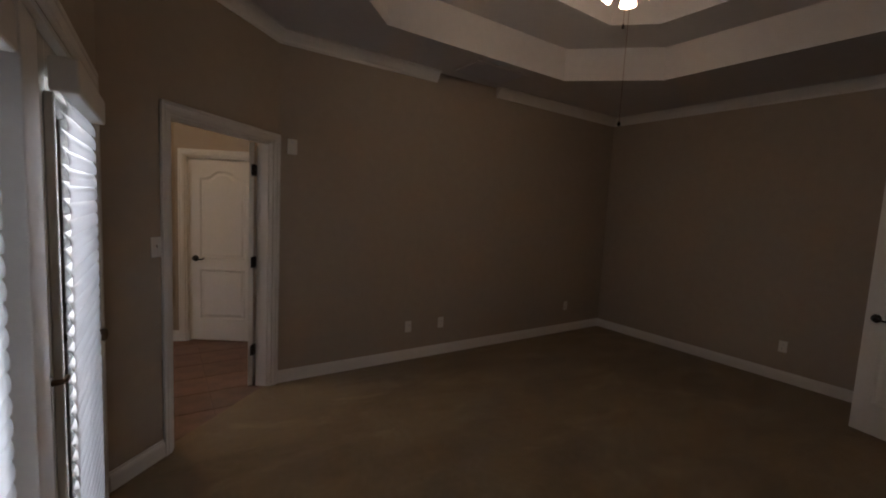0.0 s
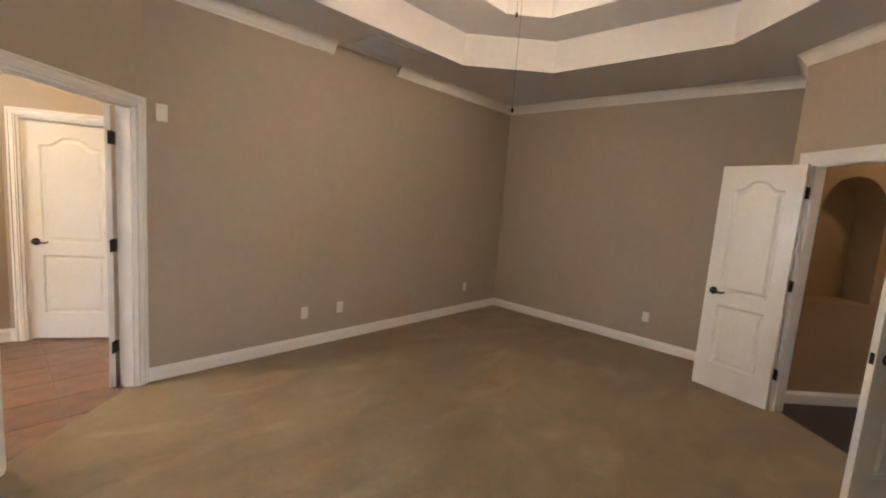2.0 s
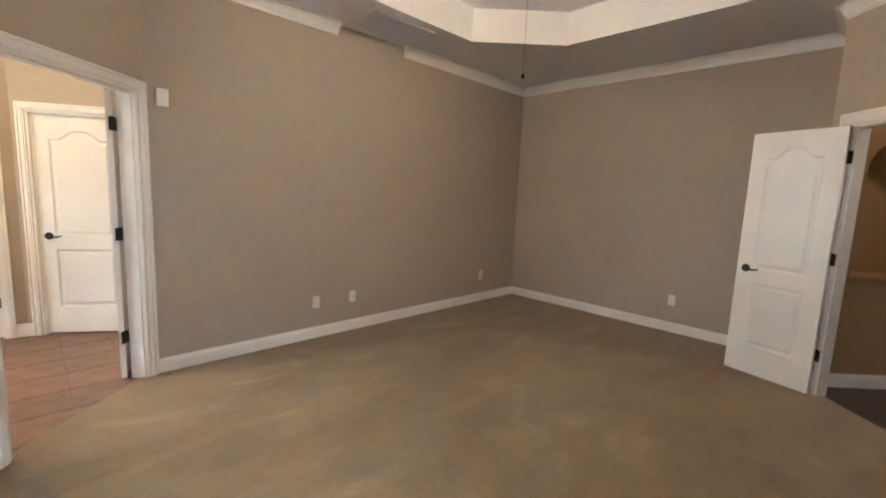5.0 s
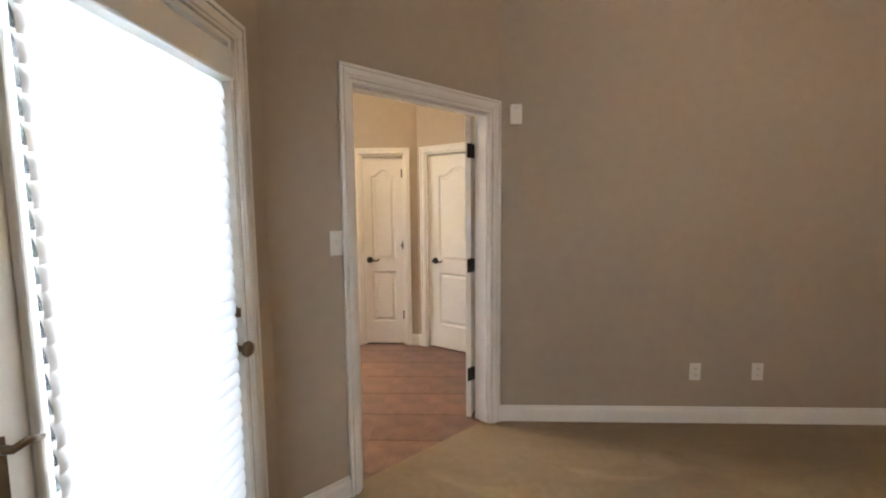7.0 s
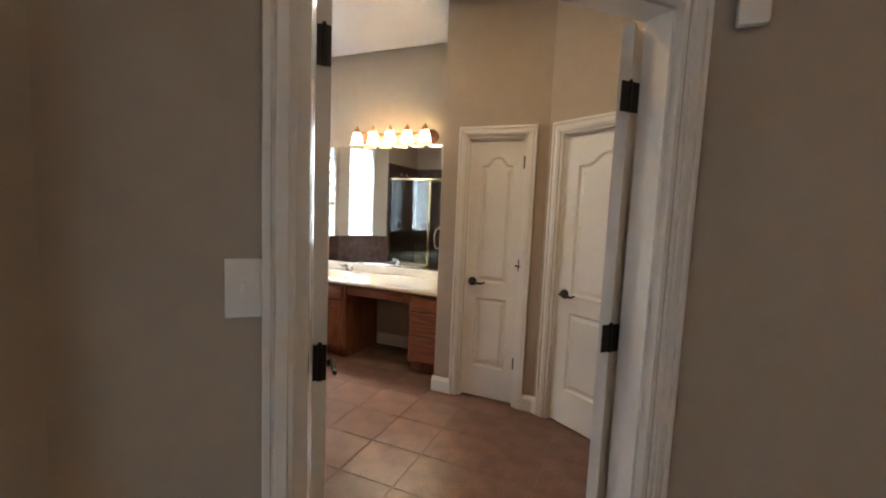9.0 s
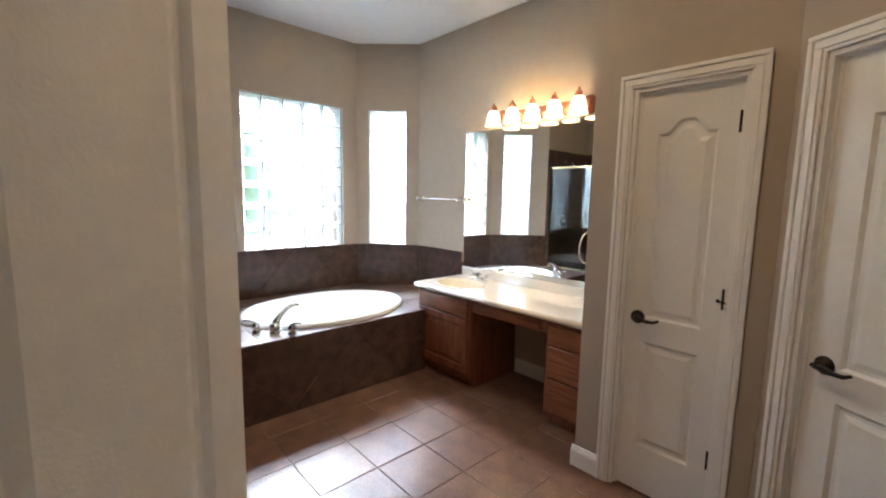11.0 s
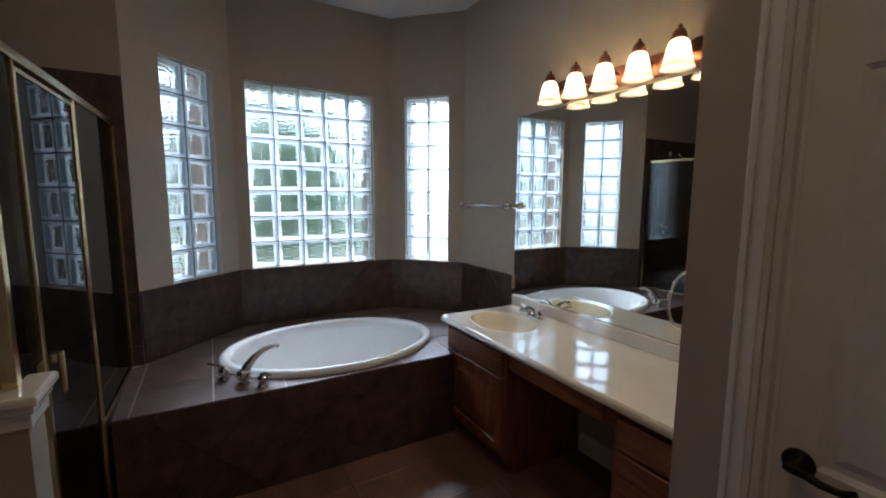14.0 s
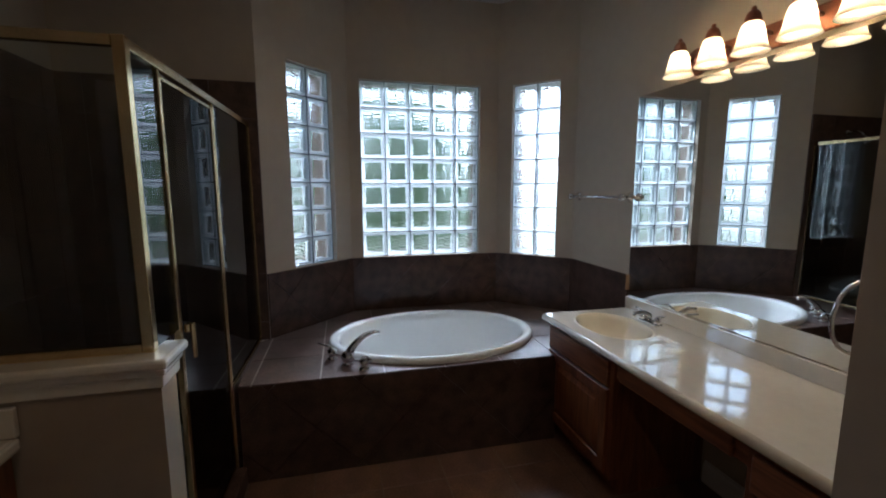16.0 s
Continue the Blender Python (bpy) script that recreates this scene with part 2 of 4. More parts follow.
def part(name, bm, mat, parent=None, label="", m=None, smooth=False):
    ob = new(name, mesh_of(name, bm, mat, smooth))
    if parent is not None:
        ob.parent = parent
    if m is not None:
        ob.matrix_local = m
    if label:
        ob["label"] = label
    return ob


def thing(name, m, label, category, group="", kind=""):
    return tagged(put(new(name), m), label, category, group, kind)


def put(ob, m):
    ob.matrix_world = m
    return ob


def add_box(bm, x0, x1, y0, y1, z0, z1, bevel=0.0):
    r = bmesh.ops.create_cube(bm, size=1, matrix=Matrix.LocRotScale(((x0 + x1) / 2, (y0 + y1) / 2, (z0 + z1) / 2), None, (abs(x1 - x0), abs(y1 - y0), abs(z1 - z0))))
    if bevel:
        edges = {e for v in r["verts"] for e in v.link_edges}
        bmesh.ops.bevel(bm, geom=list(edges), offset=bevel, segments=2, affect="EDGES", profile=0.5)
    return bm


def box(x0, x1, y0, y1, z0, z1, bevel=0.0):
    return add_box(bmesh.new(), x0, x1, y0, y1, z0, z1, bevel)


def add_prism(bm, poly, z0, z1):
    low = [bm.verts.new((x, y, z0)) for x, y in poly]
    high = [bm.verts.new((x, y, z1)) for x, y in poly]
    bm.faces.new(low)
    bm.faces.new(high)
    for a in range(len(poly)):
        b = (a + 1) % len(poly)
        bm.faces.new((low[a], low[b], high[b], high[a]))
    return bm


def prism(poly, z0, z1):
    return add_prism(bmesh.new(), poly, z0, z1)


def add_rings(bm, rings, closed=True, caps=True):
    """Skins successive loops of points with the same count."""
    rows = [[bm.verts.new(p) for p in ring] for ring in rings]
    n = len(rows[0])
    for a, b in zip(rows, rows[1:]):
        for i in range(n if closed else n - 1):
            j = (i + 1) % n
            bm.faces.new((a[i], a[j], b[j], b[i]))
    if caps:
        bm.faces.new(rows[0])
        bm.faces.new(rows[-1])
    return bm


def add_turned(bm, profile, m=Matrix(), seg=24, sx=1.0, sy=1.0, caps=True):
    """A turned shape: profile of (radius, height)."""
    rings = [[m @ Vector((r * sx * math.cos(2 * math.pi * i / seg), r * sy * math.sin(2 * math.pi * i / seg), z)) for i in range(seg)] for r, z in profile]
    return add_rings(bm, rings, True, caps)


def turned(profile, m=Matrix(), seg=24, sx=1.0, sy=1.0, caps=True):
    return add_turned(bmesh.new(), profile, m, seg, sx, sy, caps)


def add_tube(bm, points, radii, seg=10):
    """A tube of varying radius along a bent line."""
    pts = [Vector(p) for p in points]
    rings = []
    for i, p in enumerate(pts):
        d = (pts[min(i + 1, len(pts) - 1)] - pts[max(i - 1, 0)]).normalized()
        side = d.cross(Vector((0, 0, 1)) if abs(d.z) < 0.9 else Vector((1, 0, 0))).normalized()
        up = side.cross(d)
        r = radii[i] if isinstance(radii, (list, tuple)) else radii
        rings.append([p + r * (math.cos(2 * math.pi * k / seg) * side + math.sin(2 * math.pi * k / seg) * up) for k in range(seg)])
    return add_rings(bm, rings)


def tube(points, radii, seg=10):
    return add_tube(bmesh.new(), points, radii, seg)


def along(p0, p1, z=0.0):
    """Local frame: x from p0 to p1, y to the left of that way, z up."""
    return Matrix.Translation((p0[0], p0[1], z)) @ Matrix.Rotation(math.atan2(p1[1] - p0[1], p1[0] - p0[0]), 4, "Z")


def length(p0, p1):
    return math.hypot(p1[0] - p0[0], p1[1] - p0[1])


def wall(name, p0, p1, z1, label, openings=(), thick=0.12, mat=None, ext0=0.0, ext1=0.0):
    """A wall with the room to the right of the way p0 to p1. openings: (u0, u1, z0, z1)."""
    bm, L = bmesh.new(), length(p0, p1)
    cuts = sorted({-ext0, L + ext1, *[u for o in openings for u in o[:2]]})
    for a, b in zip(cuts, cuts[1:]):
        holes = sorted([o for o in openings if o[0] <= a + 1e-6 and o[1] >= b - 1e-6], key=lambda o: o[2])
        z = 0.0
        for o in holes:
            if o[2] > z + 1e-6:
                add_box(bm, a, b, 0, thick, z, o[2])
            z = o[3]
        if z1 > z:
            add_box(bm, a, b, 0, thick, z, z1)
    ob = part(name, bm, mat or PAINT)
    return put(tagged(ob, label, "wall", kind="structure"), along(p0, p1))


def add_profile(bm, pts, u0, u1, m0=0.0, m1=0.0):
    """Sweeps a closed profile of (depth, height) points along x; the ends are mitred by m0 and m1 times the depth."""
    a = [bm.verts.new((u0 + m0 * -d, d, z)) for d, z in pts]
    b = [bm.verts.new((u1 - m1 * -d, d, z)) for d, z in pts]
    bm.faces.new(a)
    bm.faces.new(b)
    for i in range(len(pts)):
        j = (i + 1) % len(pts)
        bm.faces.new((a[i], a[j], b[j], b[i]))
    return bm


BASE_PROFILE = [(0, 0), (-0.016, 0), (-0.016, 0.085), (-0.012, 0.098), (-0.006, 0.104), (-0.005, 0.115), (0, 0.118)]
CROWN_PROFILE = [(0, 0), (-0.012, 0), (-0.016, 0.018), (-0.030, 0.030), (-0.050, 0.062), (-0.068, 0.080), (-0.086, 0.086), (-0.086, 0.10), (0, 0.10)]


def baseboard(p0, p1, u0, u1, m0=0.0, m1=0.0):
    ob = part("baseboard", add_profile(bmesh.new(), BASE_PROFILE, u0, u1, m0, m1), WHITE)
    return put(tagged(ob, "white painted wooden baseboard with moulded top", "baseboard", kind="structure"), along(p0, p1))


def crown(p0, p1, u0, u1, z, m0=0.0, m1=0.0):
    ob = part("trim", add_profile(bmesh.new(), CROWN_PROFILE, u0, u1, m0, m1), WHITE)
    return put(tagged(ob, "white crown moulding between wall and ceiling", "crown moulding", kind="structure"), along(p0, p1, z))


def casing(p0, p1, u0, u1, top, width=0.085, thick=0.12, both=True, sides=(True, True)):
    """Moulded door casing round an opening, with its jamb lining."""
    bm = bmesh.new()
    steps = [(0.0, width, 0.012), (0.012, width * 0.62, 0.018), (width * 0.72, width, 0.022)]
    faces = ((-1, 0.0), (1, thick)) if both else ((-1, 0.0),)
    for sgn, base in faces:
        for a, b, d in steps:
            y0, y1 = (base, base + sgn * d) if sgn > 0 else (base - d, base)
            if sides[0]:
                add_box(bm, u0 - b, u0 - a, y0, y1, 0, top + a, 0.003)
            if sides[1]:
                add_box(bm, u1 + a, u1 + b, y0, y1, 0, top + a, 0.003)
            add_box(bm, u0 - (b if sides[0] else 0), u1 + (b if sides[1] else 0), y0 + 0.0007 * sgn, y1 + 0.0007 * sgn, top + a, top + b, 0.003)
    j = 0.018
    add_box(bm, u0 - 0.002, u0 + j, 0.001, thick - 0.001, 0, top + 0.002)
    add_box(bm, u1 - j, u1 + 0.002, 0.001, thick - 0.001, 0, top + 0.002)
    add_box(bm, u0 + j, u1 - j, 0.001, thick - 0.001, top - j, top + 0.002)
    add_box(bm, u0 + j, u0 + j + 0.01, 0.03, 0.065, 0, top - j)
    add_box(bm, u1 - j - 0.01, u1 - j, 0.03, 0.065, 0, top - j)
    add_box(bm, u0 + j + 0.01, u1 - j - 0.01, 0.03, 0.065, top - j - 0.01, top - j)
    ob = part("trim", bm, WHITE)
    return put(tagged(ob, "white moulded door casing and jamb", "door frame", kind="structure"), along(p0, p1))


# ---- doors ----
def arch_loop(x0, x1, z0, z1, d, rise, n=18):
    """Panel outline, inset by d; the top rises to an eyebrow arch."""
    x0, x1, z0, z1 = x0 + d, x1 - d, z0 + d, z1 - d
    pts = [(x0, z0), (x1, z0)]
    for i in range(n + 1):
        s = i / n
        x = x1 + (x0 - x1) * s
        k = min(1, max(0, (min(s, 1 - s) - 0.12) / 0.30))
        pts.append((x, z1 - rise + rise * (k * k * (3 - 2 * k))))
    return pts


def door_slab(w, h, t=0.035):
    """A two-panel moulded door with an arched upper panel; hinge edge at x = 0, bottom at z = 0, y centred."""
    bm = bmesh.new()
    sx = 0.115 if w > 0.55 else 0.085
    loops = [lambda d: arch_loop(sx, w - sx, 0.90, h - 0.13, d, 0.075 if w > 0.55 else 0.06), lambda d: arch_loop(sx, w - sx, 0.24, 0.78, d, 0.0)]
    for sgn in (-1, 1):
        y = sgn * t / 2
        outer = [(0, 0), (w, 0), (w, h), (0, h)]
        edges = []
        for loop in [outer] + [f(0) for f in loops]:
            vs = [bm.verts.new((x, y, z)) for x, z in loop]
            edges += [bm.edges.new((vs[i], vs[(i + 1) % len(vs)])) for i in range(len(vs))]
        bmesh.ops.triangle_fill(bm, edges=edges, use_beauty=True)
        for f in loops:
            rings = [[(x, y - sgn * dy, z) for x, z in f(d)] for d, dy in ((0, 0), (0.012, 0.011), (0.026, 0.011), (0.046, 0.003))]
            add_rings(bm, rings, caps=False)
            bm.faces.new([bm.verts.new(p) for p in rings[-1]])
    rim = [(0, 0), (w, 0), (w, h), (0, h)]
    for i in range(4):
        (xa, za), (xb, zb) = rim[i], rim[(i + 1) % 4]
        bm.faces.new([bm.verts.new(p) for p in ((xa, -t / 2, za), (xb, -t / 2, zb), (xb, t / 2, zb), (xa, t / 2, za))])
    bmesh.ops.remove_doubles(bm, verts=bm.verts, dist=0.0004)
    return bm


def lever(parent, x, y, z, sgn, way, mat=None):
    """Lever handle on the face sgn; the lever points along x by way."""
    mat = mat or BRONZE
    base = part("handle_rose", turned([(0.0, 0), (0.033, 0), (0.033, 0.006), (0.026, 0.012), (0.012, 0.016), (0.012, 0.045), (0.0, 0.047)], pose(x, y, z, -90 * sgn, 0, 0)), mat, parent, "dark bronze lever handle", smooth=True)
    yy = y + sgn * 0.045
    part("handle_lever", tube([(x - 0.012 * way, yy, z), (x + 0.02 * way, yy, z + 0.003), (x + 0.055 * way, yy, z - 0.006), (x + 0.09 * way, yy, z - 0.004), (x + 0.112 * way, yy - 0.004 * sgn, z + 0.008)], [0.008, 0.011, 0.009, 0.008, 0.006]), mat, base, smooth=True)


def hinge(parent, x, y, z, mat=None, h=0.09, yaw=0.0, leaf=0.034):
    bm = turned([(0.0065, -h / 2), (0.0065, h / 2), (0.004, h / 2 + 0.006)], pose(x, y, z), 10)
    bm2 = bmesh.new()
    add_box(bm2, -leaf, leaf, -0.002, 0.002, -h / 2, h / 2, 0.0015)
    bm2.transform(pose(x, y, z, 0, 0, yaw))
    me = bpy.data.meshes.new("tmp")
    bm2.to_mesh(me)
    bm.from_mesh(me)
    bpy.data.meshes.remove(me)
    return part("hinge", bm, mat or BRONZE, parent, "dark bronze butt hinge")


def door_leaf(name, m, w, h, label, lever_x=None, lever_way=-1, hinges=True, hinge_y=1, mat=None, hinge_leaf=0.034, hyaw=0.0, strike=False, hinge_x=-0.004):
    d = thing(name, m, label, "door", kind="structure")
    part("door_panel", door_slab(w, h), mat or DOORWHITE, d)
    if lever_x is not None:
        for sgn in (-1, 1):
            lever(d, lever_x, sgn * 0.0175, 0.90, sgn, lever_way)
        part("latch_plate", box(w - 0.002, w + 0.0015, -0.011, 0.011, 0.87, 0.93), BRONZE, d)
    if strike:
        part("strike_plate", box(w - 0.001, w + 0.011, 0.0178, 0.0195, 0.865, 0.925), BRONZE, d, "dark bronze strike plate")
    if hinges:
        for z in (0.31, 1.053, 1.80):
            hinge(d, hinge_x, hinge_y * 0.02, z, leaf=hinge_leaf, yaw=hyaw)
    return d


# ---- bedroom shell ----
ZC, ZB = 2.93, 3.02
A, C, NE, SE, O = (0.235, 2.72), (1.292, 3.735), (5.73, 3.735), (5.73, 0.406), (5.051, 0.406)
P = (O[0] - 1.75 * 0.7071, O[1] - 1.75 * 0.7071)
Q, R = (P[0], -1.9), (0.235, -1.9)
wall("wall_door_diagonal", A, C, ZC, "greige painted diagonal wall with a double doorway", [(0.404, 1.405, 0, 2.05)], thick=0.14)
wall("wall_north", C, NE, ZC, "greige painted plaster wall, plain", ext1=0.12)
wall("wall_east", NE, SE, ZC, "greige painted plaster wall, in shade", ext1=0.12)
wall("wall_return", SE, O, ZC, "greige painted short return wall")
wall("wall_entry_diagonal", O, P, ZC, "greige painted diagonal wall with double doors to the hall", [(0.17, 1.39, 0, 2.05)])
wall("wall_southeast", P, Q, ZC, "greige painted plaster wall", ext1=0.12)
wall("wall_south", Q, R, ZC, "greige painted plaster wall", ext1=0.2)
PY0, PY1 = 0.505, 2.51
wall("wall_patio", R, A, ZC, "greige painted outer wall with patio doors", [(PY0 + 1.9, PY1 + 1.9, 0, 2.04)],thick=0.2, ext1=0.02)

inner_edge = (A[0] + 0.06 * -0.693, A[1] + 0.06 * 0.721), (C[0] + 0.06 * -0.693, C[1] + 0.06 * 0.721)
carpet = part("floor_carpet", prism([R, (0.235, 2.69), inner_edge[0], inner_edge[1], (1.30, 3.77), (5.78, 3.77), (5.78, 0.366), (5.091, 0.366), (5.091, 0.326), (3.85, -0.905), Q], -0.03, 0.010), CARPET)
tagged(carpet, "tan cut-pile carpet with vacuum marks and worn patches", "carpet", kind="structure")


def octagon(x0, x1, y0, y1, c):
    return [(x0 + c, y0), (x1 - c, y0), (x1, y0 + c), (x1, y1 - c), (x1 - c, y1), (x0 + c, y1), (x0, y1 - c), (x0, y0 + c)]


def add_plate(bm, outer, hole, z0, z1):
    for z in (z0, z1):
        edges = []
        for loop in (outer, hole):
            vs = [bm.verts.new((x, y, z)) for x, y in loop]
            edges += [bm.edges.new((vs[i], vs[(i + 1) % len(vs)])) for i in range(len(vs))]
        bmesh.ops.triangle_fill(bm, edges=edges, use_beauty=True)
    for loop in (outer, hole):
        add_rings(bm, [[(x, y, z0) for x, y in loop], [(x, y, z1) for x, y in loop]], caps=False)
    return bm


oct1, oct2 = octagon(1.25, 4.545, 0.19, 3.07, 0.66), octagon(1.78, 4.03, 1.00, 2.47, 0.285)
rect = [(0.0, -2.1), (5.95, -2.1), (5.95, 3.95), (0.0, 3.95)]
big = [(x, y) for x, y in rect]
bm = add_plate(bmesh.new(), big, oct1, ZC, ZC + 0.31)
add_plate(bm, big, oct2, ZC + 0.311, ZC + 0.52)
add_prism(bm, big, ZC + 0.521, ZC + 0.58)
tagged(part("ceiling", bm, CEILING), "off-white octagonal two-step tray ceiling", "ceiling", kind="structure")

# crown moulding, left out beside the return-air grille
ZM = ZC - 0.10
crown(A, C, 0, length(A, C), ZM, 0.4, 0.4)
crown(C, NE, 0, 2.79 - C[0], ZM, 0.4, 0)
crown(C, NE, 3.57 - C[0], NE[0] - C[0], ZM, 0, 1)
crown(NE, SE, 0, length(NE, SE), ZM, 1, 1)
crown(SE, O, 0, length(SE, O), ZM, 1, -0.4)
crown(O, P, 0, 1.75, ZM, -0.4, 0.4)
crown(P, Q, 0, length(P, Q), ZM, 0.4, 1)
crown(Q, R, 0, length(Q, R), ZM, 1, 1)
crown(R, A, 0, length(R, A), ZM, 1, 0.4)
baseboard(A, C, 0, 0.343, 0.4, 0)
baseboard(C, NE, 0, NE[0] - C[0], 0.4, 1)
baseboard(NE, SE, 0, length(NE, SE), 1, 1)
baseboard(SE, O, 0, length(SE, O), 1, -0.4)
baseboard(O, P, 1.49, 1.75)
baseboard(P, Q, 0, length(P, Q))
baseboard(Q, R, 0, length(Q, R), 1, 1)
baseboard(R, A, 0, PY0 + 1.9 - 0.09, 1, 0)
casing(A, C, 0.404, 1.405, 2.05, width=0.061, thick=0.14)
casing(O, P, 0.17, 1.39, 2.05)

# double doors to the bathroom, both swung inward
MD = along(A, C)
hl = MD @ Vector((0.465, 0.150, 0))
hr = MD @ Vector((1.348, 0.162, 0))
yaw_wall = math.degrees(math.atan2(C[1] - A[1], C[0] - A[0]))
door_leaf("door_1", pose(hl.x, hl.y, 0.012, 0, 0, yaw_wall + 88), 0.47, 2.02, "narrow white two-panel door leaf standing open at a right angle", 0.405, -1, hinge_y=0, hyaw=90, hinge_leaf=0.0165, hinge_x=-0.003)
door_leaf("door_2", pose(hr.x, hr.y, 0.012, 0, 0, 76), 0.47, 2.02, "narrow white two-panel door leaf swung open, seen edge-on", None, -1, hinge_y=-1, hyaw=-32)

# double doors to the hall, both swung into the bedroom
M3 = along(O, P)
h3l = M3 @ Vector((0.19, -0.028, 0))
h3r = M3 @ Vector((1.37, -0.028, 0))
door_leaf("door_3", pose(h3l.x, h3l.y, 0.02, 0, 0, 74), 0.605, 2.02, "white two-panel arched door leaf standing open over the carpet", 0.535, -1, hinge_y=-1, hyaw=-30)
door_leaf("door_4", pose(h3r.x, h3r.y, 0.02, 0, 0, 140), 0.605, 2.02, "white two-panel arched door leaf standing open, blue in the daylight", 0.535, -1, hinge_y=1, hyaw=30)

# low wall with a cap beside the entry
bm = box(2.9, 3.06, -1.0, -0.62, 0, 1.36)
put(tagged(part("wall_low", bm, PAINT), "greige low wall end beside the hall doors", "wall", kind="structure"), pose(0.68, 0.165, 0))
cap = box(2.88, 3.08, -1.0, -0.60, 1.361, 1.40, 0.008)
put(tagged(part("trim", cap, WHITE), "white moulded cap on the low wall", "wall cap", kind="structure"), pose(0.68, 0.165, 0))

# hall beyond the entry, with an arched niche in its side wall
H0 = (O[0] + 0.085, O[1] - 0.085)
H1 = (H0[0] + 2.2 * 0.7071, H0[1] - 2.2 * 0.7071)
HM = along(H0, H1)


def niche_wall():
    bm = bmesh.new()
    L, z1, u0, u1, zs, zt = 2.2, 2.75, 0.20, 0.77, 0.93, 1.72
    rim = [(u0, zs), (u1, zs)] + [((u0 + u1) / 2 + (u1 - u0) / 2 * math.cos(a), zt + (u1 - u0) / 2 * math.sin(a)) for a in np.linspace(0, math.pi, 19)]
    edges = []
    for loop in ([(-0.1, 0), (L, 0), (L, z1), (-0.1, z1)], rim):
        vs = [bm.verts.new((u, 0, z)) for u, z in loop]
        edges += [bm.edges.new((vs[i], vs[(i + 1) % len(vs)])) for i in range(len(vs))]
    bmesh.ops.triangle_fill(bm, edges=edges, use_beauty=True)
    add_rings(bm, [[(u, 0, z) for u, z in rim], [(u, 0.26, z) for u, z in rim]], caps=False)
    bm.faces.new([bm.verts.new((u, 0.26, z)) for u, z in rim])
    add_box(bm, 0.10, 0.79, -0.02, -0.001, 0.90, 0.928)
    bmesh.ops.remove_doubles(bm, verts=bm.verts, dist=0.0003)
    return bm


# tan tint puts the hall's warm light into the greige wall paint
HALLWARMLIT = material("hall_warm_lit_paint", (0.36, 0.24, 0.13), 0.75, 0, 0.9, 0.05, 0.3, 160, spec=0.3)
put(tagged(part("wall_hall_niche", niche_wall(), HALLWARMLIT), "hall wall with an arched display niche, warm light in its tan colour", "wall", kind="structure"), HM)
# the room lies to the right of the way, so the wall's own left side is its back
baseboard(H0, H1, 0, 2.2)
hall_floor = [(5.091, 0.326), (3.85, -0.905), (5.05, -2.4), (6.95, -1.2)]
tagged(part("floor_hall", prism(hall_floor, -0.03, 0.004), HALLFLOOR), "dark glossy hall floor", "floor", kind="structure")
tagged(part("ceiling_hall", prism([(5.30, 0.356), (3.80, -1.144), (4.95, -2.6), (7.15, -1.2)], 2.75, 2.85), CEILING), "off-white hall ceiling", "ceiling", kind="structure")
wall("wall_hall_end", (6.65, -1.244), (5.15, -2.694), 2.75, "hall end wall, warm light in its tan colour", mat=HALLWARMLIT)
wall("wall_hall_side", (5.30, -2.444), (3.87, -0.994), 2.75, "hall side wall, warm light in its tan colour", mat=HALLWARMLIT)


# ---- patio doors with blinds ----
def patio_leaf(name, x, y0, y1, s0, s, label):
    d = thing(name, pose(x, y0, 0.02), label, "patio door", kind="structure")
    w, h = y1 - y0, 2.0
    for args, nm in (((0, s0, 0, h), "stile"), ((w - s, w, 0, h), "stile"), ((s0, w - s, 0, 0.22), "rail"), ((s0, w - s, h - 0.11, h), "rail")):
        part(nm, box(-0.022, 0.022, args[0], args[1], args[2], args[3], 0.003), DOORWHITE, d)
    pane = part("pane", box(-0.004, 0.004, s0 - 0.005, w - s + 0.005, 0.21, h - 0.105), PANE, d)
    pane.visible_shadow = False
    for y in (s0 - 0.042, w - s + 0.020):
        part("glazing_bead", box(0.0222, 0.046, y, y + 0.022, 0.20, 1.845, 0.006), DOORWHITE, d, "raised white glazing bead")
    part("glazing_bead", box(0.0222, 0.050, s0 - 0.0415, w - s + 0.0415, 0.018, 0.04, 0.006), DOORWHITE, d, "raised white glazing bead")
    return d


def patio_blind(x, y0, y1):
    b = thing("window_blind", pose(x, y0, 0), "white horizontal slat blind, closed and glowing with daylight", "blind", "patio door blinds")
    w = y1 - y0
    part("valance", box(-0.03, 0.042, -0.012, w + 0.012, 1.865, 1.965, 0.008), PLASTIC, b, "pale blind head box")
    n, pitch = 34, 0.0515
    me = None
    for i in range(n):
        if me is None:
            bm = bmesh.new()
            rows = []
            for k in range(5):
                a = k / 4 - 0.5
                rows.append([(0.008 * (1 - 4 * a * a), 0, a * 0.066), (0.008 * (1 - 4 * a * a), w, a * 0.066)])
            add_rings(bm, rows, closed=False, caps=False)
            me = mesh_of("slat", bm, BLIND, True)
        s = new("slat", me)
        s.parent, s.matrix_local = b, pose(0, 0, 1.835 - i * pitch, 0, -14, 0)
    part("bottom_rail", box(-0.012, 0.012, 0, w, 0.065, 0.09, 0.004), PLASTIC, b)
    return b


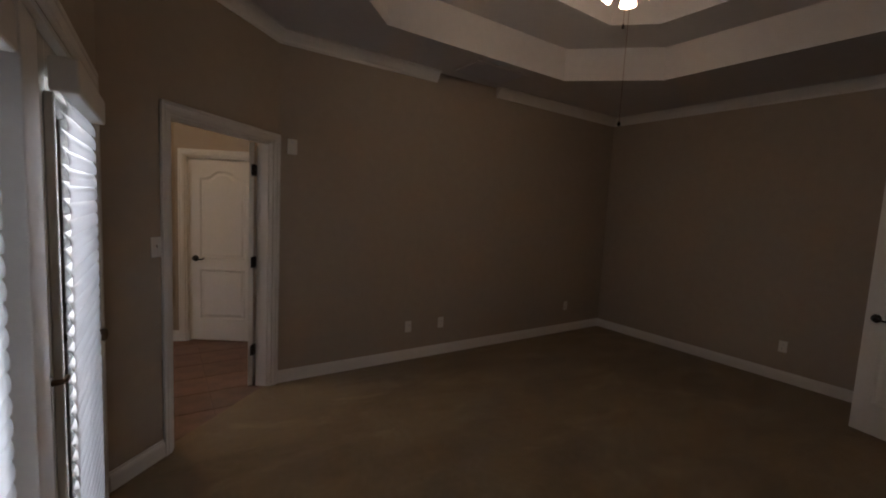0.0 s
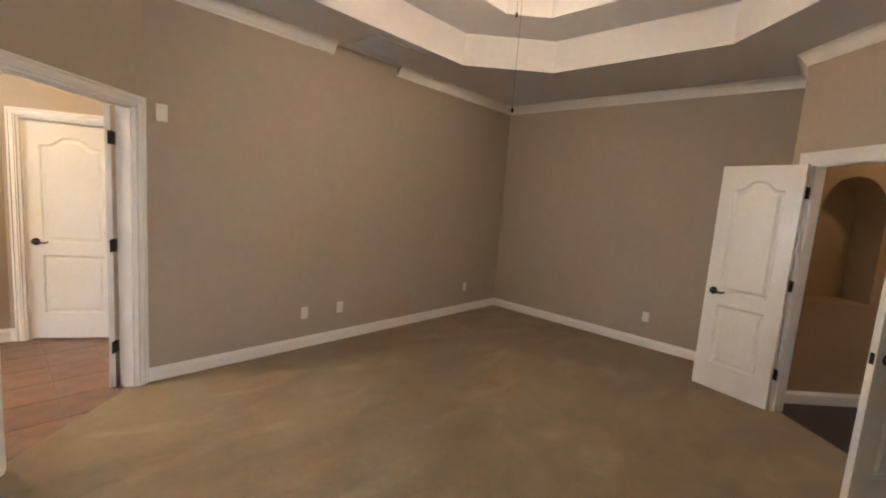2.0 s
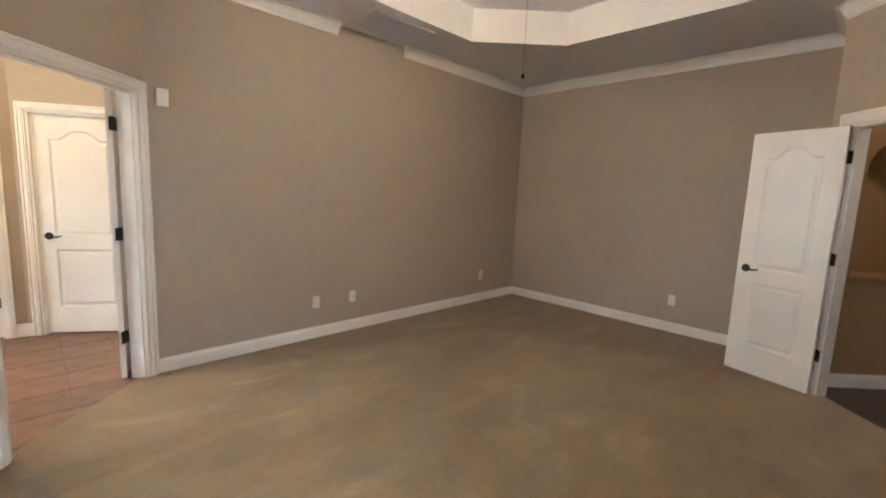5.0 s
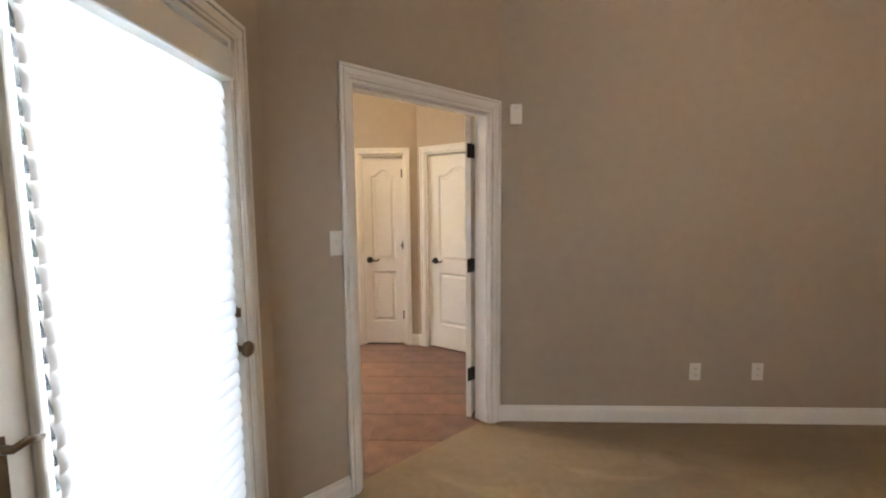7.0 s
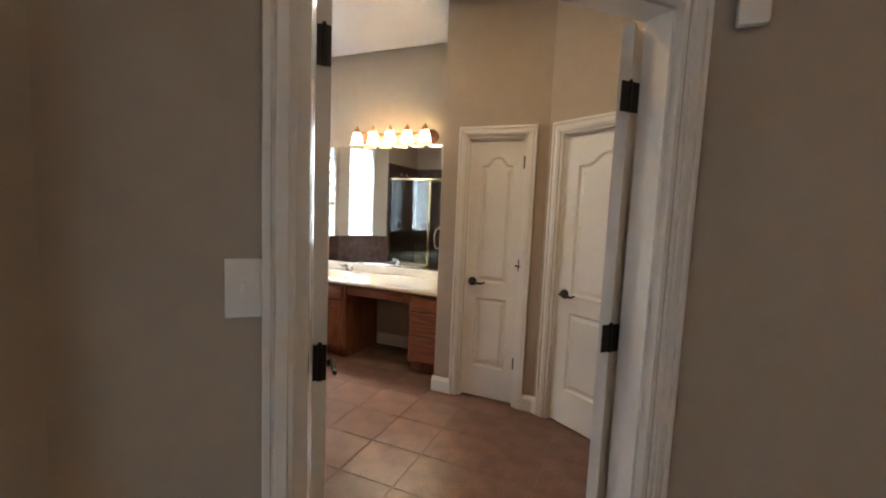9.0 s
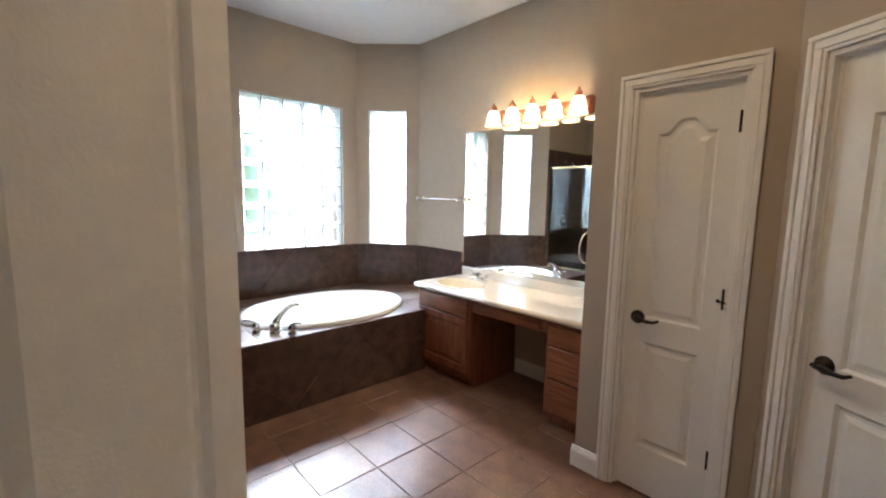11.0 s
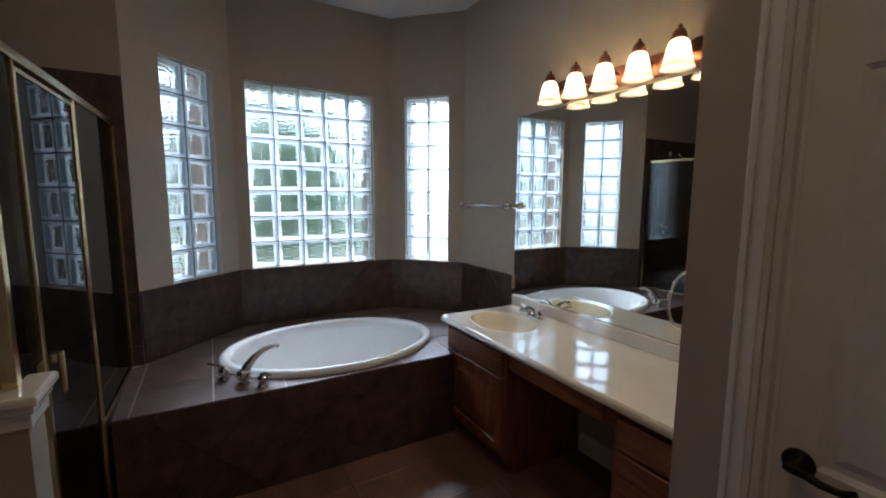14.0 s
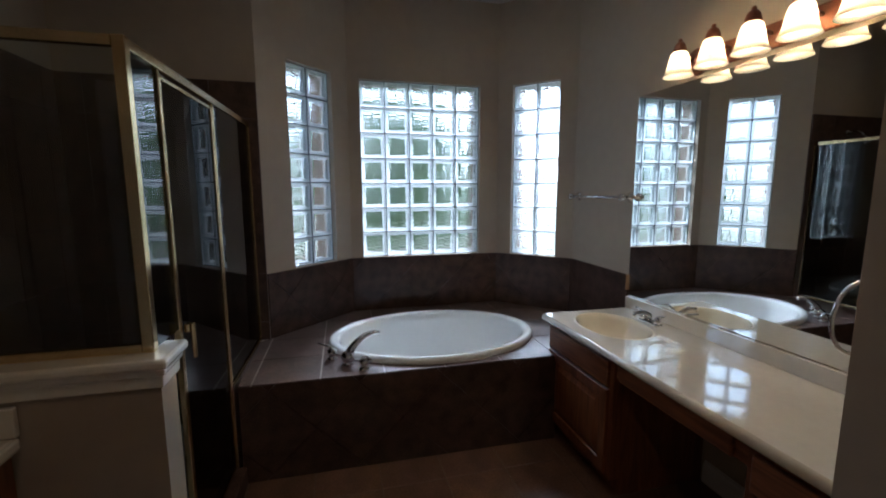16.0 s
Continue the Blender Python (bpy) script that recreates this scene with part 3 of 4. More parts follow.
south_leaf = patio_leaf("door_5", 0.135, 0.535, 1.465, 0.15, 0.15, "white glazed patio door leaf, shut")
north_leaf = patio_leaf("door_6", 0.185, 1.64, 2.485, 0.135, 0.112, "white glazed patio door leaf with lever, knob and deadbolt")
OLDBRASS = material("aged_brass", (0.17, 0.125, 0.08), 0.3, 1, 20, 0.2)
esc = part("escutcheon", box(0.022, 0.028, 0.021, 0.049, 0.89, 1.015, 0.003), OLDBRASS, north_leaf, "aged metal handle plate")
part("lever", tube([(0.026, 0.035, 0.995), (0.056, 0.035, 0.997), (0.060, 0.055, 1.002), (0.056, 0.09, 0.992)], [0.010, 0.008, 0.008, 0.005]), OLDBRASS, esc, smooth=True)
tagged(part("door_post", box(0.125, 0.217, 1.469, 1.636, 0.02, 2.02, 0.004), WHITE), "white post between the patio door leaves", "door frame", kind="structure")
knob = part("knob", turned([(0, 0), (0.032, 0), (0.032, 0.006), (0.013, 0.012), (0.012, 0.035), (0.026, 0.045), (0.030, 0.058), (0.022, 0.070), (0, 0.073)], pose(0.022, 0.818, 0.915, 0, 90, 0)), OLDBRASS, north_leaf, "aged brass door knob", smooth=True)
bolt = part("deadbolt", turned([(0, 0), (0.030, 0), (0.030, 0.010), (0.024, 0.016), (0, 0.017)], pose(0.022, 0.818, 1.05, 0, 90, 0)), OLDBRASS, north_leaf, "aged brass deadbolt", smooth=True)
part("thumb_turn", box(0.038, 0.058, 0.814, 0.822, 1.033, 1.067, 0.002), OLDBRASS, bolt)
patio_blind(0.195, 0.67, 1.33)
patio_blind(0.25, 1.735, 2.40)
PM = along(R, A)
bm = bmesh.new()
u0, u1 = PY0 + 1.9, PY1 + 1.9
for a, b, d in ((0.0, 0.066, 0.012), (0.01, 0.045, 0.018), (0.048, 0.066, 0.022)):
    add_box(bm, u0 - b, u0 - a, -d, 0, 0, 2.04 + a, 0.003)
    add_box(bm, u1 + a, u1 + b - 0.002, -d, 0, 0, 2.04 + a, 0.003)
    add_box(bm, u0 - b, u1 + b - 0.002, -d - 0.0006, 0, 2.04 + a, 2.04 + b, 0.003)
add_box(bm, u0 - 0.002, u0 + 0.028, 0.001, 0.19, 0, 2.042)
add_box(bm, u1 - 0.024, u1 + 0.002, 0.001, 0.19, 0, 2.042)
add_box(bm, u0 + 0.028, u1 - 0.024, 0.001, 0.19, 2.022, 2.042)
put(tagged(part("trim", bm, WHITE), "white moulded patio door casing", "door frame", kind="structure"), PM)
tagged(part("door_sill", box(0.035, 0.225, PY0, PY1, 0.0, 0.02, 0.003), BRONZE), "dark metal patio door threshold", "threshold", kind="structure")


# ---- bedroom fittings ----
def outlet(m, label="white duplex wall outlet"):
    o = thing("wall_outlet", m, label, "outlet", "wall outlets")
    part("cover_plate", box(-0.036, 0.036, -0.006, 0, -0.058, 0.058, 0.003), PLASTIC, o)
    for z in (-0.02, 0.02):
        r = part("receptacle", turned([(0, 0), (0.0165, 0), (0.0155, 0.003), (0, 0.003)], pose(0, -0.006, z, 90, 0, 0), 16), PLASTIC, o)
        for x in (-0.006, 0.006):
            part("slot", box(x - 0.001, x + 0.001, -0.0098, -0.0088, z - 0.004, z + 0.005), BRONZE, r)
    return o


first = outlet(pose(2.584, 3.735, 0.358))
copy_thing(first, pose(2.984, 3.735, 0.360))
copy_thing(first, pose(5.003, 3.735, 0.366))
copy_thing(first, pose(5.73, 1.555, 0.366, 0, 0, -90))

sw = thing("light_switch", MD @ pose(0.310, 0, 1.283), "white single toggle light switch on the painted wall", "light switch")
part("cover_plate", box(-0.033, 0.033, -0.006, 0, -0.058, 0.058, 0.003), PLASTIC, sw)
part("toggle", box(-0.005, 0.005, -0.02, -0.006, -0.004, 0.014, 0.002), PLASTIC, sw)
for z in (-0.03, 0.03):
    part("screw", turned([(0, 0), (0.0035, 0), (0.003, 0.0015), (0, 0.0015)], pose(0, -0.006, z, 90, 0, 0), 10), PLASTIC, sw)

copy_thing(sw, pose(3.5795, -0.515, 1.19, 0, 0, -90))

al = thing("alarm_sensor", pose(1.397, 3.735, 2.027), "small white wall-mounted alarm sensor", "alarm sensor")
part("housing", box(-0.037, 0.037, -0.032, 0, -0.062, 0.062, 0.006), PLASTIC, al)
part("lens", box(-0.014, 0.014, -0.034, -0.0315, 0.028, 0.044, 0.001), VENTGREY, al)

gr = thing("return_air_grille", pose(3.18, 3.46, ZC), "grey return-air grille set in the ceiling", "vent")
part("filter", box(-0.29, 0.29, -0.249, 0.125, -0.004, -0.001), VENTGREY, gr)
for x0, x1, y0, y1 in ((-0.32, 0.32, -0.28, -0.25), (-0.32, 0.32, 0.105, 0.133), (-0.32, -0.29, -0.25, 0.105), (0.29, 0.32, -0.25, 0.105)):
    part("frame", box(x0, x1, y0, y1, -0.012, -0.001, 0.003), CEILING, gr)
slat = mesh_of("slat", box(-0.29, 0.29, -0.006, 0.006, -0.0012, 0.0012), VENTGREY)
for i in range(24):
    s = new("slat", slat)
    s.parent, s.matrix_local = gr, pose(0, -0.244 + i * 0.0148, -0.008, 10)

# ceiling fan with four lit tulip shades and two pull chains
FX, FY = 2.90, 1.735
fan = thing("ceiling_fan", pose(FX, FY, 0), "ceiling fan with four lit amber glass shades and pull chains", "ceiling fan")
FZ = ZC + 0.52
part("canopy", turned([(0.0, FZ - 0.06), (0.05, FZ - 0.055), (0.075, FZ)], seg=24), COPPER, fan, smooth=True)
part("downrod", turned([(0.012, FZ - 0.12), (0.012, FZ - 0.05)], seg=12), COPPER, fan)
part("motor", turned([(0.0, 3.14), (0.09, 3.14), (0.13, 3.18), (0.135, 3.25), (0.10, 3.31), (0.03, 3.34), (0, 3.34)]), COPPER, fan, smooth=True)
part("light_kit", turned([(0.0, 3.0), (0.03, 3.005), (0.05, 3.04), (0.05, 3.09), (0.035, 3.139), (0, 3.139)]), COPPER, fan, smooth=True)
for i in range(5):
    m = pose(0, 0, 3.20, 0, 0, 20 + 72 * i)
    bm = bmesh.new()
    add_box(bm, 0.20, 0.66, -0.065, 0.065, -0.004, 0.004, 0.003)
    bm.transform(m @ pose(0, 0, 0.01, 12, 0, 0))
    blade = part("blade", bm, CHERRYX, fan, "dark wood fan blade")
    bm = bmesh.new()
    add_box(bm, 0.10, 0.26, -0.018, 0.018, -0.008, -0.001, 0.002)
    bm.transform(m)
    part("blade_bracket", bm, COPPER, blade)
for i in range(4):
    m = pose(0, 0, 3.055, 0, 0, 35 + 90 * i) @ pose(0.055, 0, 0, 0, 138, 0)
    arm = part("shade_holder", turned([(0.012, -0.03), (0.02, 0.0), (0.026, 0.02), (0.0, 0.021)], m, 14), COPPER, fan, smooth=True)
    part("shade", turned([(0.022, 0.02), (0.034, 0.045), (0.044, 0.08), (0.047, 0.11), (0.052, 0.135), (0.049, 0.133), (0.043, 0.10), (0.0, 0.05)], m, 20, caps=False), FANSHADE, arm, "lit amber frosted glass shade", smooth=True)
for dx, dy, z in ((-0.016, -0.022, 2.19), (0.012, 0.03, 2.80)):
    ch = part("pull_chain", tube([(dx, dy, 3.02), (dx, dy, z)], 0.0016, 6), COPPER, fan)
    part("pull_end", turned([(0, z - 0.034), (0.009, z - 0.03), (0.010, z - 0.012), (0.004, z), (0, z)], pose(dx, dy, 0), 12), BRONZE, ch, "dark chain pull", smooth=True)


# ---- bathroom shell ----
VY = 6.128
S0, S1, B1, B2, B3 = (-2.484, 2.80), (-2.484, 3.855), (-3.02, 4.42), (-3.02, 5.66), (-2.56, VY)
V0, V1, K = (-0.185, VY), (-0.185, 5.345), (0.61, 5.345)
DD = (0.848, -0.530)
E1 = (K[0] + 1.02 * DD[0], K[1] + 1.02 * DD[1])
E2 = (E1[0], 3.85)
WZ0, WZ1 = 0.972, 2.367
LU = (0.224, 0.618)
CU = (0.092, 1.080)
RU = (0.130, 0.520)
wall("wall_shower_west", S0, S1, ZB, "painted wall above dark shower tile")
wall("wall_bay_left", S1, B1, ZB, "greige bay wall with a narrow glass-block window", [(*LU, WZ0, WZ1)], thick=0.16, ext1=0.07)
wall("wall_bay_centre", B1, B2, ZB, "greige bay wall with a wide glass-block window", [(*CU, WZ0, WZ1)], thick=0.16)
wall("wall_bay_right", B2, B3, ZB, "greige bay wall with a narrow glass-block window", [(*RU, WZ0, WZ1)], thick=0.16, ext0=0.07)
wall("wall_vanity", B3, V0, ZB, "greige wall behind the vanity", ext0=0.06)
wall("wall_vanity_end", V0, (V1[0], V1[1] + 0.12), ZB, "greige end wall of the vanity recess")
wall("wall_closet", V1, K, ZB, "greige wall with a narrow closet door", [(0.198, 0.657, 0, 2.003)])
wall("wall_closet_angled", K, E1, ZB, "greige angled wall with a closet door", [(0.105, 0.855, 0, 2.003)])
wall("wall_bath_east", E1, E2, ZB, "greige bathroom side wall", ext0=0.1)
wall("wall_bath_south", (0.16, 2.80), S0, ZB, "greige bathroom wall", ext1=0.12, ext0=0.0)
bath = [(0.10, 2.70), (-2.64, 2.70), (-2.64, 3.78), (-3.22, 4.36), (-3.22, 5.74), (-2.66, 6.28), (-0.02, 6.28), (-0.02, 5.50), (0.66, 5.50), (1.63, 4.90), (1.63, 3.80), (1.37, 3.80), (1.22, 3.78), (0.19, 2.81)]
tagged(part("ceiling_bathroom", prism(bath, ZB, ZB + 0.08), CEILING), "off-white bathroom ceiling", "ceiling", kind="structure")
casing(V1, K, 0.198, 0.657, 2.003, width=0.062)
casing(K, E1, 0.105, 0.855, 2.003, width=0.062)
baseboard(V1, K, -0.016, 0.136)
baseboard(V1, K, 0.72, 0.795, 0, 0.3)
baseboard(K, E1, 0, 0.042, 0.3, 0)
baseboard(B3, V0, 1.36, 2.05)
baseboard(V0, V1, 0.60, 0.783)
baseboard(E1, E2, 0, 1.04)
MK, ME = along(V1, K), along(K, E1)
p = MK @ Vector((0.636, 0.052, 0))
door_leaf("door_7", pose(p.x, p.y, 0.012, 0, 0, 180), 0.416, 1.968, "narrow white two-panel arched closet door, shut", 0.360, -1, hinge_y=1, hinge_leaf=0.019, hinge_x=-0.004, strike=True)
p = ME @ Vector((0.835, 0.052, 0))
door_leaf("door_8", pose(p.x, p.y, 0.012, 0, 0, 180 + math.degrees(math.atan2(DD[1], DD[0]))), 0.709, 1.968, "white two-panel arched closet door, shut", 0.64, -1, hinge_y=1, hinge_leaf=0.019, hinge_x=-0.004, strike=True)
# unseen panels close behind the doors, added to stop sky light leaking under them
for q0, q1, u0, u1 in ((V1, K, 0.14, 0.72), (K, E1, 0.04, 0.93)):
    put(tagged(part("wall_closet_back", box(u0, u1, 0.135, 0.155, -0.005, 2.2), PAINT), "unseen panel keeping outdoor light from leaking round the closet door", "wall", kind="structure"), along(q0, q1))
part_hook = thing("door_stop", MK @ pose(0.648, -0.004, 1.06), "small metal hinge-pin door stop", "door stop")
part("arm", tube([(0, -0.012, 0), (-0.022, -0.022, 0.004)], 0.004, 8), BRONZE, part_hook)
part("pad", turned([(0.007, 0), (0.007, 0.012)], pose(-0.022, -0.022, 0.004, 0, -60, 0), 10), BRONZE, part_hook)


# glass-block windows
def block_mesh(w):
    """A glass block: pressed ripples on the room face, a plain back, a frosted rim."""
    bm = bmesh.new()
    g, r, d, n = w / 2 - 0.0035, 0.021, 0.04, 28
    h = g - r

    def square(k, y):
        return [(-k, y, -k), (k, y, -k), (k, y, k), (-k, y, k)]
    add_rings(bm, [square(h, -d + 0.003), square(g - 0.006, -d), square(g, -d + 0.008), square(g, d - 0.008), square(g - 0.006, d), square(h, d - 0.003)], caps=False)
    bm.faces.new([bm.verts.new(p) for p in square(h, d - 0.003)])
    rows = []
    for a in range(n + 1):
        row = []
        for b in range(n + 1):
            x, z = h * (2 * a / n - 1), h * (2 * b / n - 1)
            edge = min(1.0, 6 * (1 - max(abs(x), abs(z)) / h))
            swell = math.sin(165 * (x + z) + 1.2 * math.sin(80 * z)) * math.sin(120 * (z - 0.9 * x) + 1.4 * math.sin(90 * x))
            row.append(bm.verts.new((x, -d + 0.003 + 0.006 * edge * (1 + swell), z)))
        rows.append(row)
    for a in range(n):
        for b in range(n):
            bm.faces.new((rows[a][b], rows[a + 1][b], rows[a + 1][b + 1], rows[a][b + 1]))
    bmesh.ops.remove_doubles(bm, verts=bm.verts, dist=0.0002)
    me = mesh_of("glass_block", bm, BLOCK)
    me.materials.append(BLOCKRIM)
    for poly in me.polygons:
        c = max(abs(v) for v in (poly.center.x, poly.center.z))
        if c > h:
            poly.material_index = 1
        else:
            poly.use_smooth = True
    return me


def block_window(name, p0, p1, us, cols, rows, label):
    m = along(p0, p1)
    w = thing(name, m @ pose(us[0], 0.08, WZ0), label, "window", "glass-block windows", "structure")
    pw, ph = (us[1] - us[0]) / cols, (WZ1 - WZ0) / rows
    me = block_mesh(min(pw, ph))
    for i in range(cols):
        for k in range(rows):
            b = new("glass_block", me)
            b.parent, b.matrix_local = w, pose(pw * (i + 0.5), 0, ph * (k + 0.5)) @ Matrix.Diagonal((pw / min(pw, ph), 1, ph / min(pw, ph), 1))
            b.visible_shadow = False
    bm = bmesh.new()
    for i in range(cols + 1):
        add_box(bm, pw * i - 0.0032, pw * i + 0.0032, -0.0385, 0.0385, 0, ph * rows)
    for k in range(rows + 1):
        add_box(bm, 0, pw * cols, -0.038, 0.038, ph * k - 0.0032, ph * k + 0.0032)
    part("mortar_joints", bm, MORTAR, w)
    return w


block_window("window_1", S1, B1, LU, 2, 7, "narrow glass-block window, two by seven blocks")
block_window("window_2", B1, B2, CU, 5, 7, "wide glass-block window, five by seven blocks")
block_window("window_3", B2, B3, RU, 2, 7, "narrow glass-block window, two by seven blocks")


def shifted(p0, p1, d):
    m = along(p0, p1)
    a, b = m @ Vector((0, d, 0)), m @ Vector((length(p0, p1), d, 0))
    return (a.x, a.y), (b.x, b.y)


for p0, p1, us in ((S1, B1, LU), (B1, B2, CU), (B2, B3, RU)):
    a, b = shifted(p0, p1, 0.165)
    wall("wall_brick_veneer", a, b, 3.0, "red-brown brick outer skin of the bay", [(us[0] - 0.0, us[1] + 0.0, WZ0 - 0.02, WZ1)], thick=0.10, mat=BRICKRED, ext0=0.02, ext1=0.02)


# ---- tiling ----
def clip_poly(poly, nx, ny, c):
    """Keeps the side nx * x + ny * y <= c."""
    out = []
    for i, (x, y) in enumerate(poly):
        x2, y2 = poly[(i + 1) % len(poly)]
        a, b = nx * x + ny * y - c, nx * x2 + ny * y2 - c
        if a <= 0:
            out.append((x, y))
        if a * b < 0:
            s = a / (a - b)
            out.append((x + s * (x2 - x), y + s * (y2 - y)))
    return out


def area(poly):
    return abs(sum(x * poly[(i + 1) % len(poly)][1] - poly[(i + 1) % len(poly)][0] * y for i, (x, y) in enumerate(poly))) / 2


def tiled_panel(parent, m, w, h, pitch, turn, off, mat, thick=0.007, gap=0.006, name="tile"):
    """Tiles on the local x-z face of m (y towards the back), clipped to w by h."""
    c, s = math.cos(radians(turn)), math.sin(radians(turn))
    n = int((w + h) / pitch) + 3
    for i in range(-n, n):
        for k in range(-n, n):
            cx, cy = (i + 0.5) * pitch, (k + 0.5) * pitch
            g = pitch / 2 - gap / 2
            quad = [((cx + a * g) * c - (cy + b * g) * s + off[0], (cx + a * g) * s + (cy + b * g) * c + off[1]) for a, b in ((-1, -1), (1, -1), (1, 1), (-1, 1))]
            for nx, ny, d in ((-1, 0, 0), (1, 0, w), (0, -1, 0), (0, 1, h)):
                quad = clip_poly(quad, nx, ny, d) if quad else quad
            if len(quad) < 3 or area(quad) < 0.0006:
                continue
            bm = bmesh.new()
            add_rings(bm, [[(x, 0, z) for x, z in quad], [(x, -thick, z) for x, z in quad]])
            part(name, bm, mat, parent, m=m)


# tub surround
DZ = 0.53
F0, F1 = (-1.762, 3.80), (-1.742, 5.56)
band = WZ0 - DZ - 0.004
for p0, p1, trim1 in ((S1, B1, 0), (B1, B2, 0), (B2, B3, 0), (B3, (-1.868, VY), 0)):
    L = length(p0, p1)
    bm = box(0, L, -0.004, -0.001, 0, band)
    w = put(tagged(part("wall_tile_band", bm, DARKGROUT), "dark brown diagonal tile band behind the tub", "wall tile", kind="structure"), along(p0, p1, DZ))
    tiled_panel(w, pose(0, -0.004, 0), L, band, 0.325, 45, (L / 2, 0.03), DARKTILE, gap=0.003)
end = tagged(part("trim", box(-1.874, -1.864, VY - 0.018, VY - 0.002, DZ + 0.34, WZ0 - 0.004), material("bullnose_tan", (0.36, 0.22, 0.12), 0.3, 0, 9, 0.1)), "tan bullnose tile edge", "tile trim", kind="structure")

TC, TA, TB = (-2.275, 4.925), 0.485, 0.69
deck_poly = [F0, F1, (-1.86, VY - 0.01), (-2.56, VY - 0.01), (-3.015, 5.655), (-3.015, 4.425), (-2.484, 3.86), (-2.484, 3.80)]
ell = lambda k: [(TC[0] + TA * k * math.cos(a), TC[1] + TB * k * math.sin(a)) for a in np.linspace(0, 2 * math.pi, 48, endpoint=False)]
deck = tagged(part("tub_deck", add_plate(bmesh.new(), [(F0[0] - 0.02, F0[1]), (F1[0] - 0.02, F1[1]), *deck_poly[2:]], ell(0.95), DZ - 0.03, DZ - 0.002), GROUT), "tiled tub deck with pale grout joints", "tub deck", kind="structure")
FM = along(F0, F1)
front = put(tagged(part("tub_apron", box(0.0, length(F0, F1), 0.008, 0.06, 0, DZ - 0.031), DARKGROUT), "dark tiled tub apron", "tub apron", kind="structure"), FM)
tiled_panel(front, pose(0, 0.008, 0), length(F0, F1), DZ - 0.0065, 0.325, 45, (0.6, 0.03), DARKTILE, gap=0.003)


def deck_tiles():
    c, s = FM.to_3x3() @ Vector((1, 0, 0)), FM.to_3x3() @ Vector((0, 1, 0))
    pitch, g = 0.338, 0.338 / 2 - 0.004
    for i in range(-2, 9):
        for k in range(0, 6):
            bm, made = bmesh.new(), 0
            for a in range(4):
                for b in range(4):
                    u0, v0 = i * pitch + 0.06 + 0.004 + a * g / 2, k * pitch + 0.004 - 0.0 + b * g / 2
                    q = [(u0, v0), (u0 + g / 2, v0), (u0 + g / 2, v0 + g / 2), (u0, v0 + g / 2)]
                    q = [(F0[0] + u * c.x + v * s.x, F0[1] + u * c.y + v * s.y) for u, v in q]
                    for j in range(len(deck_poly)):
                        (xa, ya), (xb, yb) = deck_poly[j], deck_poly[(j + 1) % len(deck_poly)]
                        if j == len(deck_poly) - 2:
                            continue
                        nx, ny = yb - ya, xa - xb
                        q = clip_poly(q, nx, ny, nx * xa + ny * ya) if len(q) > 2 else q
                    if len(q) < 3 or area(q) < 1e-5:
                        continue
                    mx, my = sum(x for x, _ in q) / len(q), sum(y for _, y in q) / len(q)
                    th = math.atan2((my - TC[1]) / TB, (mx - TC[0]) / TA)
                    nx, ny = math.cos(th) / TA, math.sin(th) / TB
                    q = clip_poly(q, -nx, -ny, -0.965 - nx * TC[0] - ny * TC[1])
                    if len(q) < 3 or area(q) < 1e-5:
                        continue
                    add_rings(bm, [[(x, y, DZ - 0.006) for x, y in q], [(x, y, DZ) for x, y in q]])
                    made += 1
            if made:
                part("tile", bm, DECKTILE, deck)
            else:
                bm.free()


deck_tiles()

# bathtub: oval drop-in with a rolled rim
tub = thing("bathtub", pose(TC[0], TC[1], 0), "white oval drop-in bathtub, empty", "bathtub")
prof = [(1.0, DZ + 0.001), (1.005, DZ + 0.02), (0.99, DZ + 0.034), (0.965, DZ + 0.040), (0.93, DZ + 0.036), (0.90, DZ + 0.018), (0.885, DZ - 0.03), (0.85, DZ - 0.14), (0.79, 0.16), (0.70, 0.11), (0.5, 0.09), (0.0, 0.085)]
part("shell", turned(prof, seg=64, sx=TA, sy=TB, caps=False), PORCELAIN, tub, smooth=True)
ov = part("overflow", turned([(0, 0), (0.033, 0), (0.033, 0.006), (0.02, 0.010), (0, 0.010)], pose(0, -0.592, 0.34, -80, 0, 0), 18), CHROME, tub, smooth=True)
part("drain", turned([(0, 0.09), (0.03, 0.09), (0.028, 0.095), (0, 0.094)], pose(0, -0.35, 0), 18), CHROME, tub)

# deck-mounted tub filler: swan spout and two lever valves
fill = thing("tub_filler", pose(-1.922, 4.345, DZ, 0, 0, 42), "chrome roman tub spout with two lever valves", "faucet")
part("spout_base", turned([(0, 0), (0.034, 0), (0.034, 0.008), (0.027, 0.014), (0.036, 0.03), (0.040, 0.045), (0.036, 0.06), (0.024, 0.072), (0.0, 0.075)]), CHROME, fill, smooth=True)
part("spout", tube([(0, 0, 0.055), (0.012, 0.022, 0.088), (0.028, 0.050, 0.122), (0.050, 0.088, 0.152), (0.076, 0.132, 0.165), (0.094, 0.162, 0.156)], [0.026, 0.024, 0.020, 0.017, 0.014, 0.012]), CHROME, fill, smooth=True)
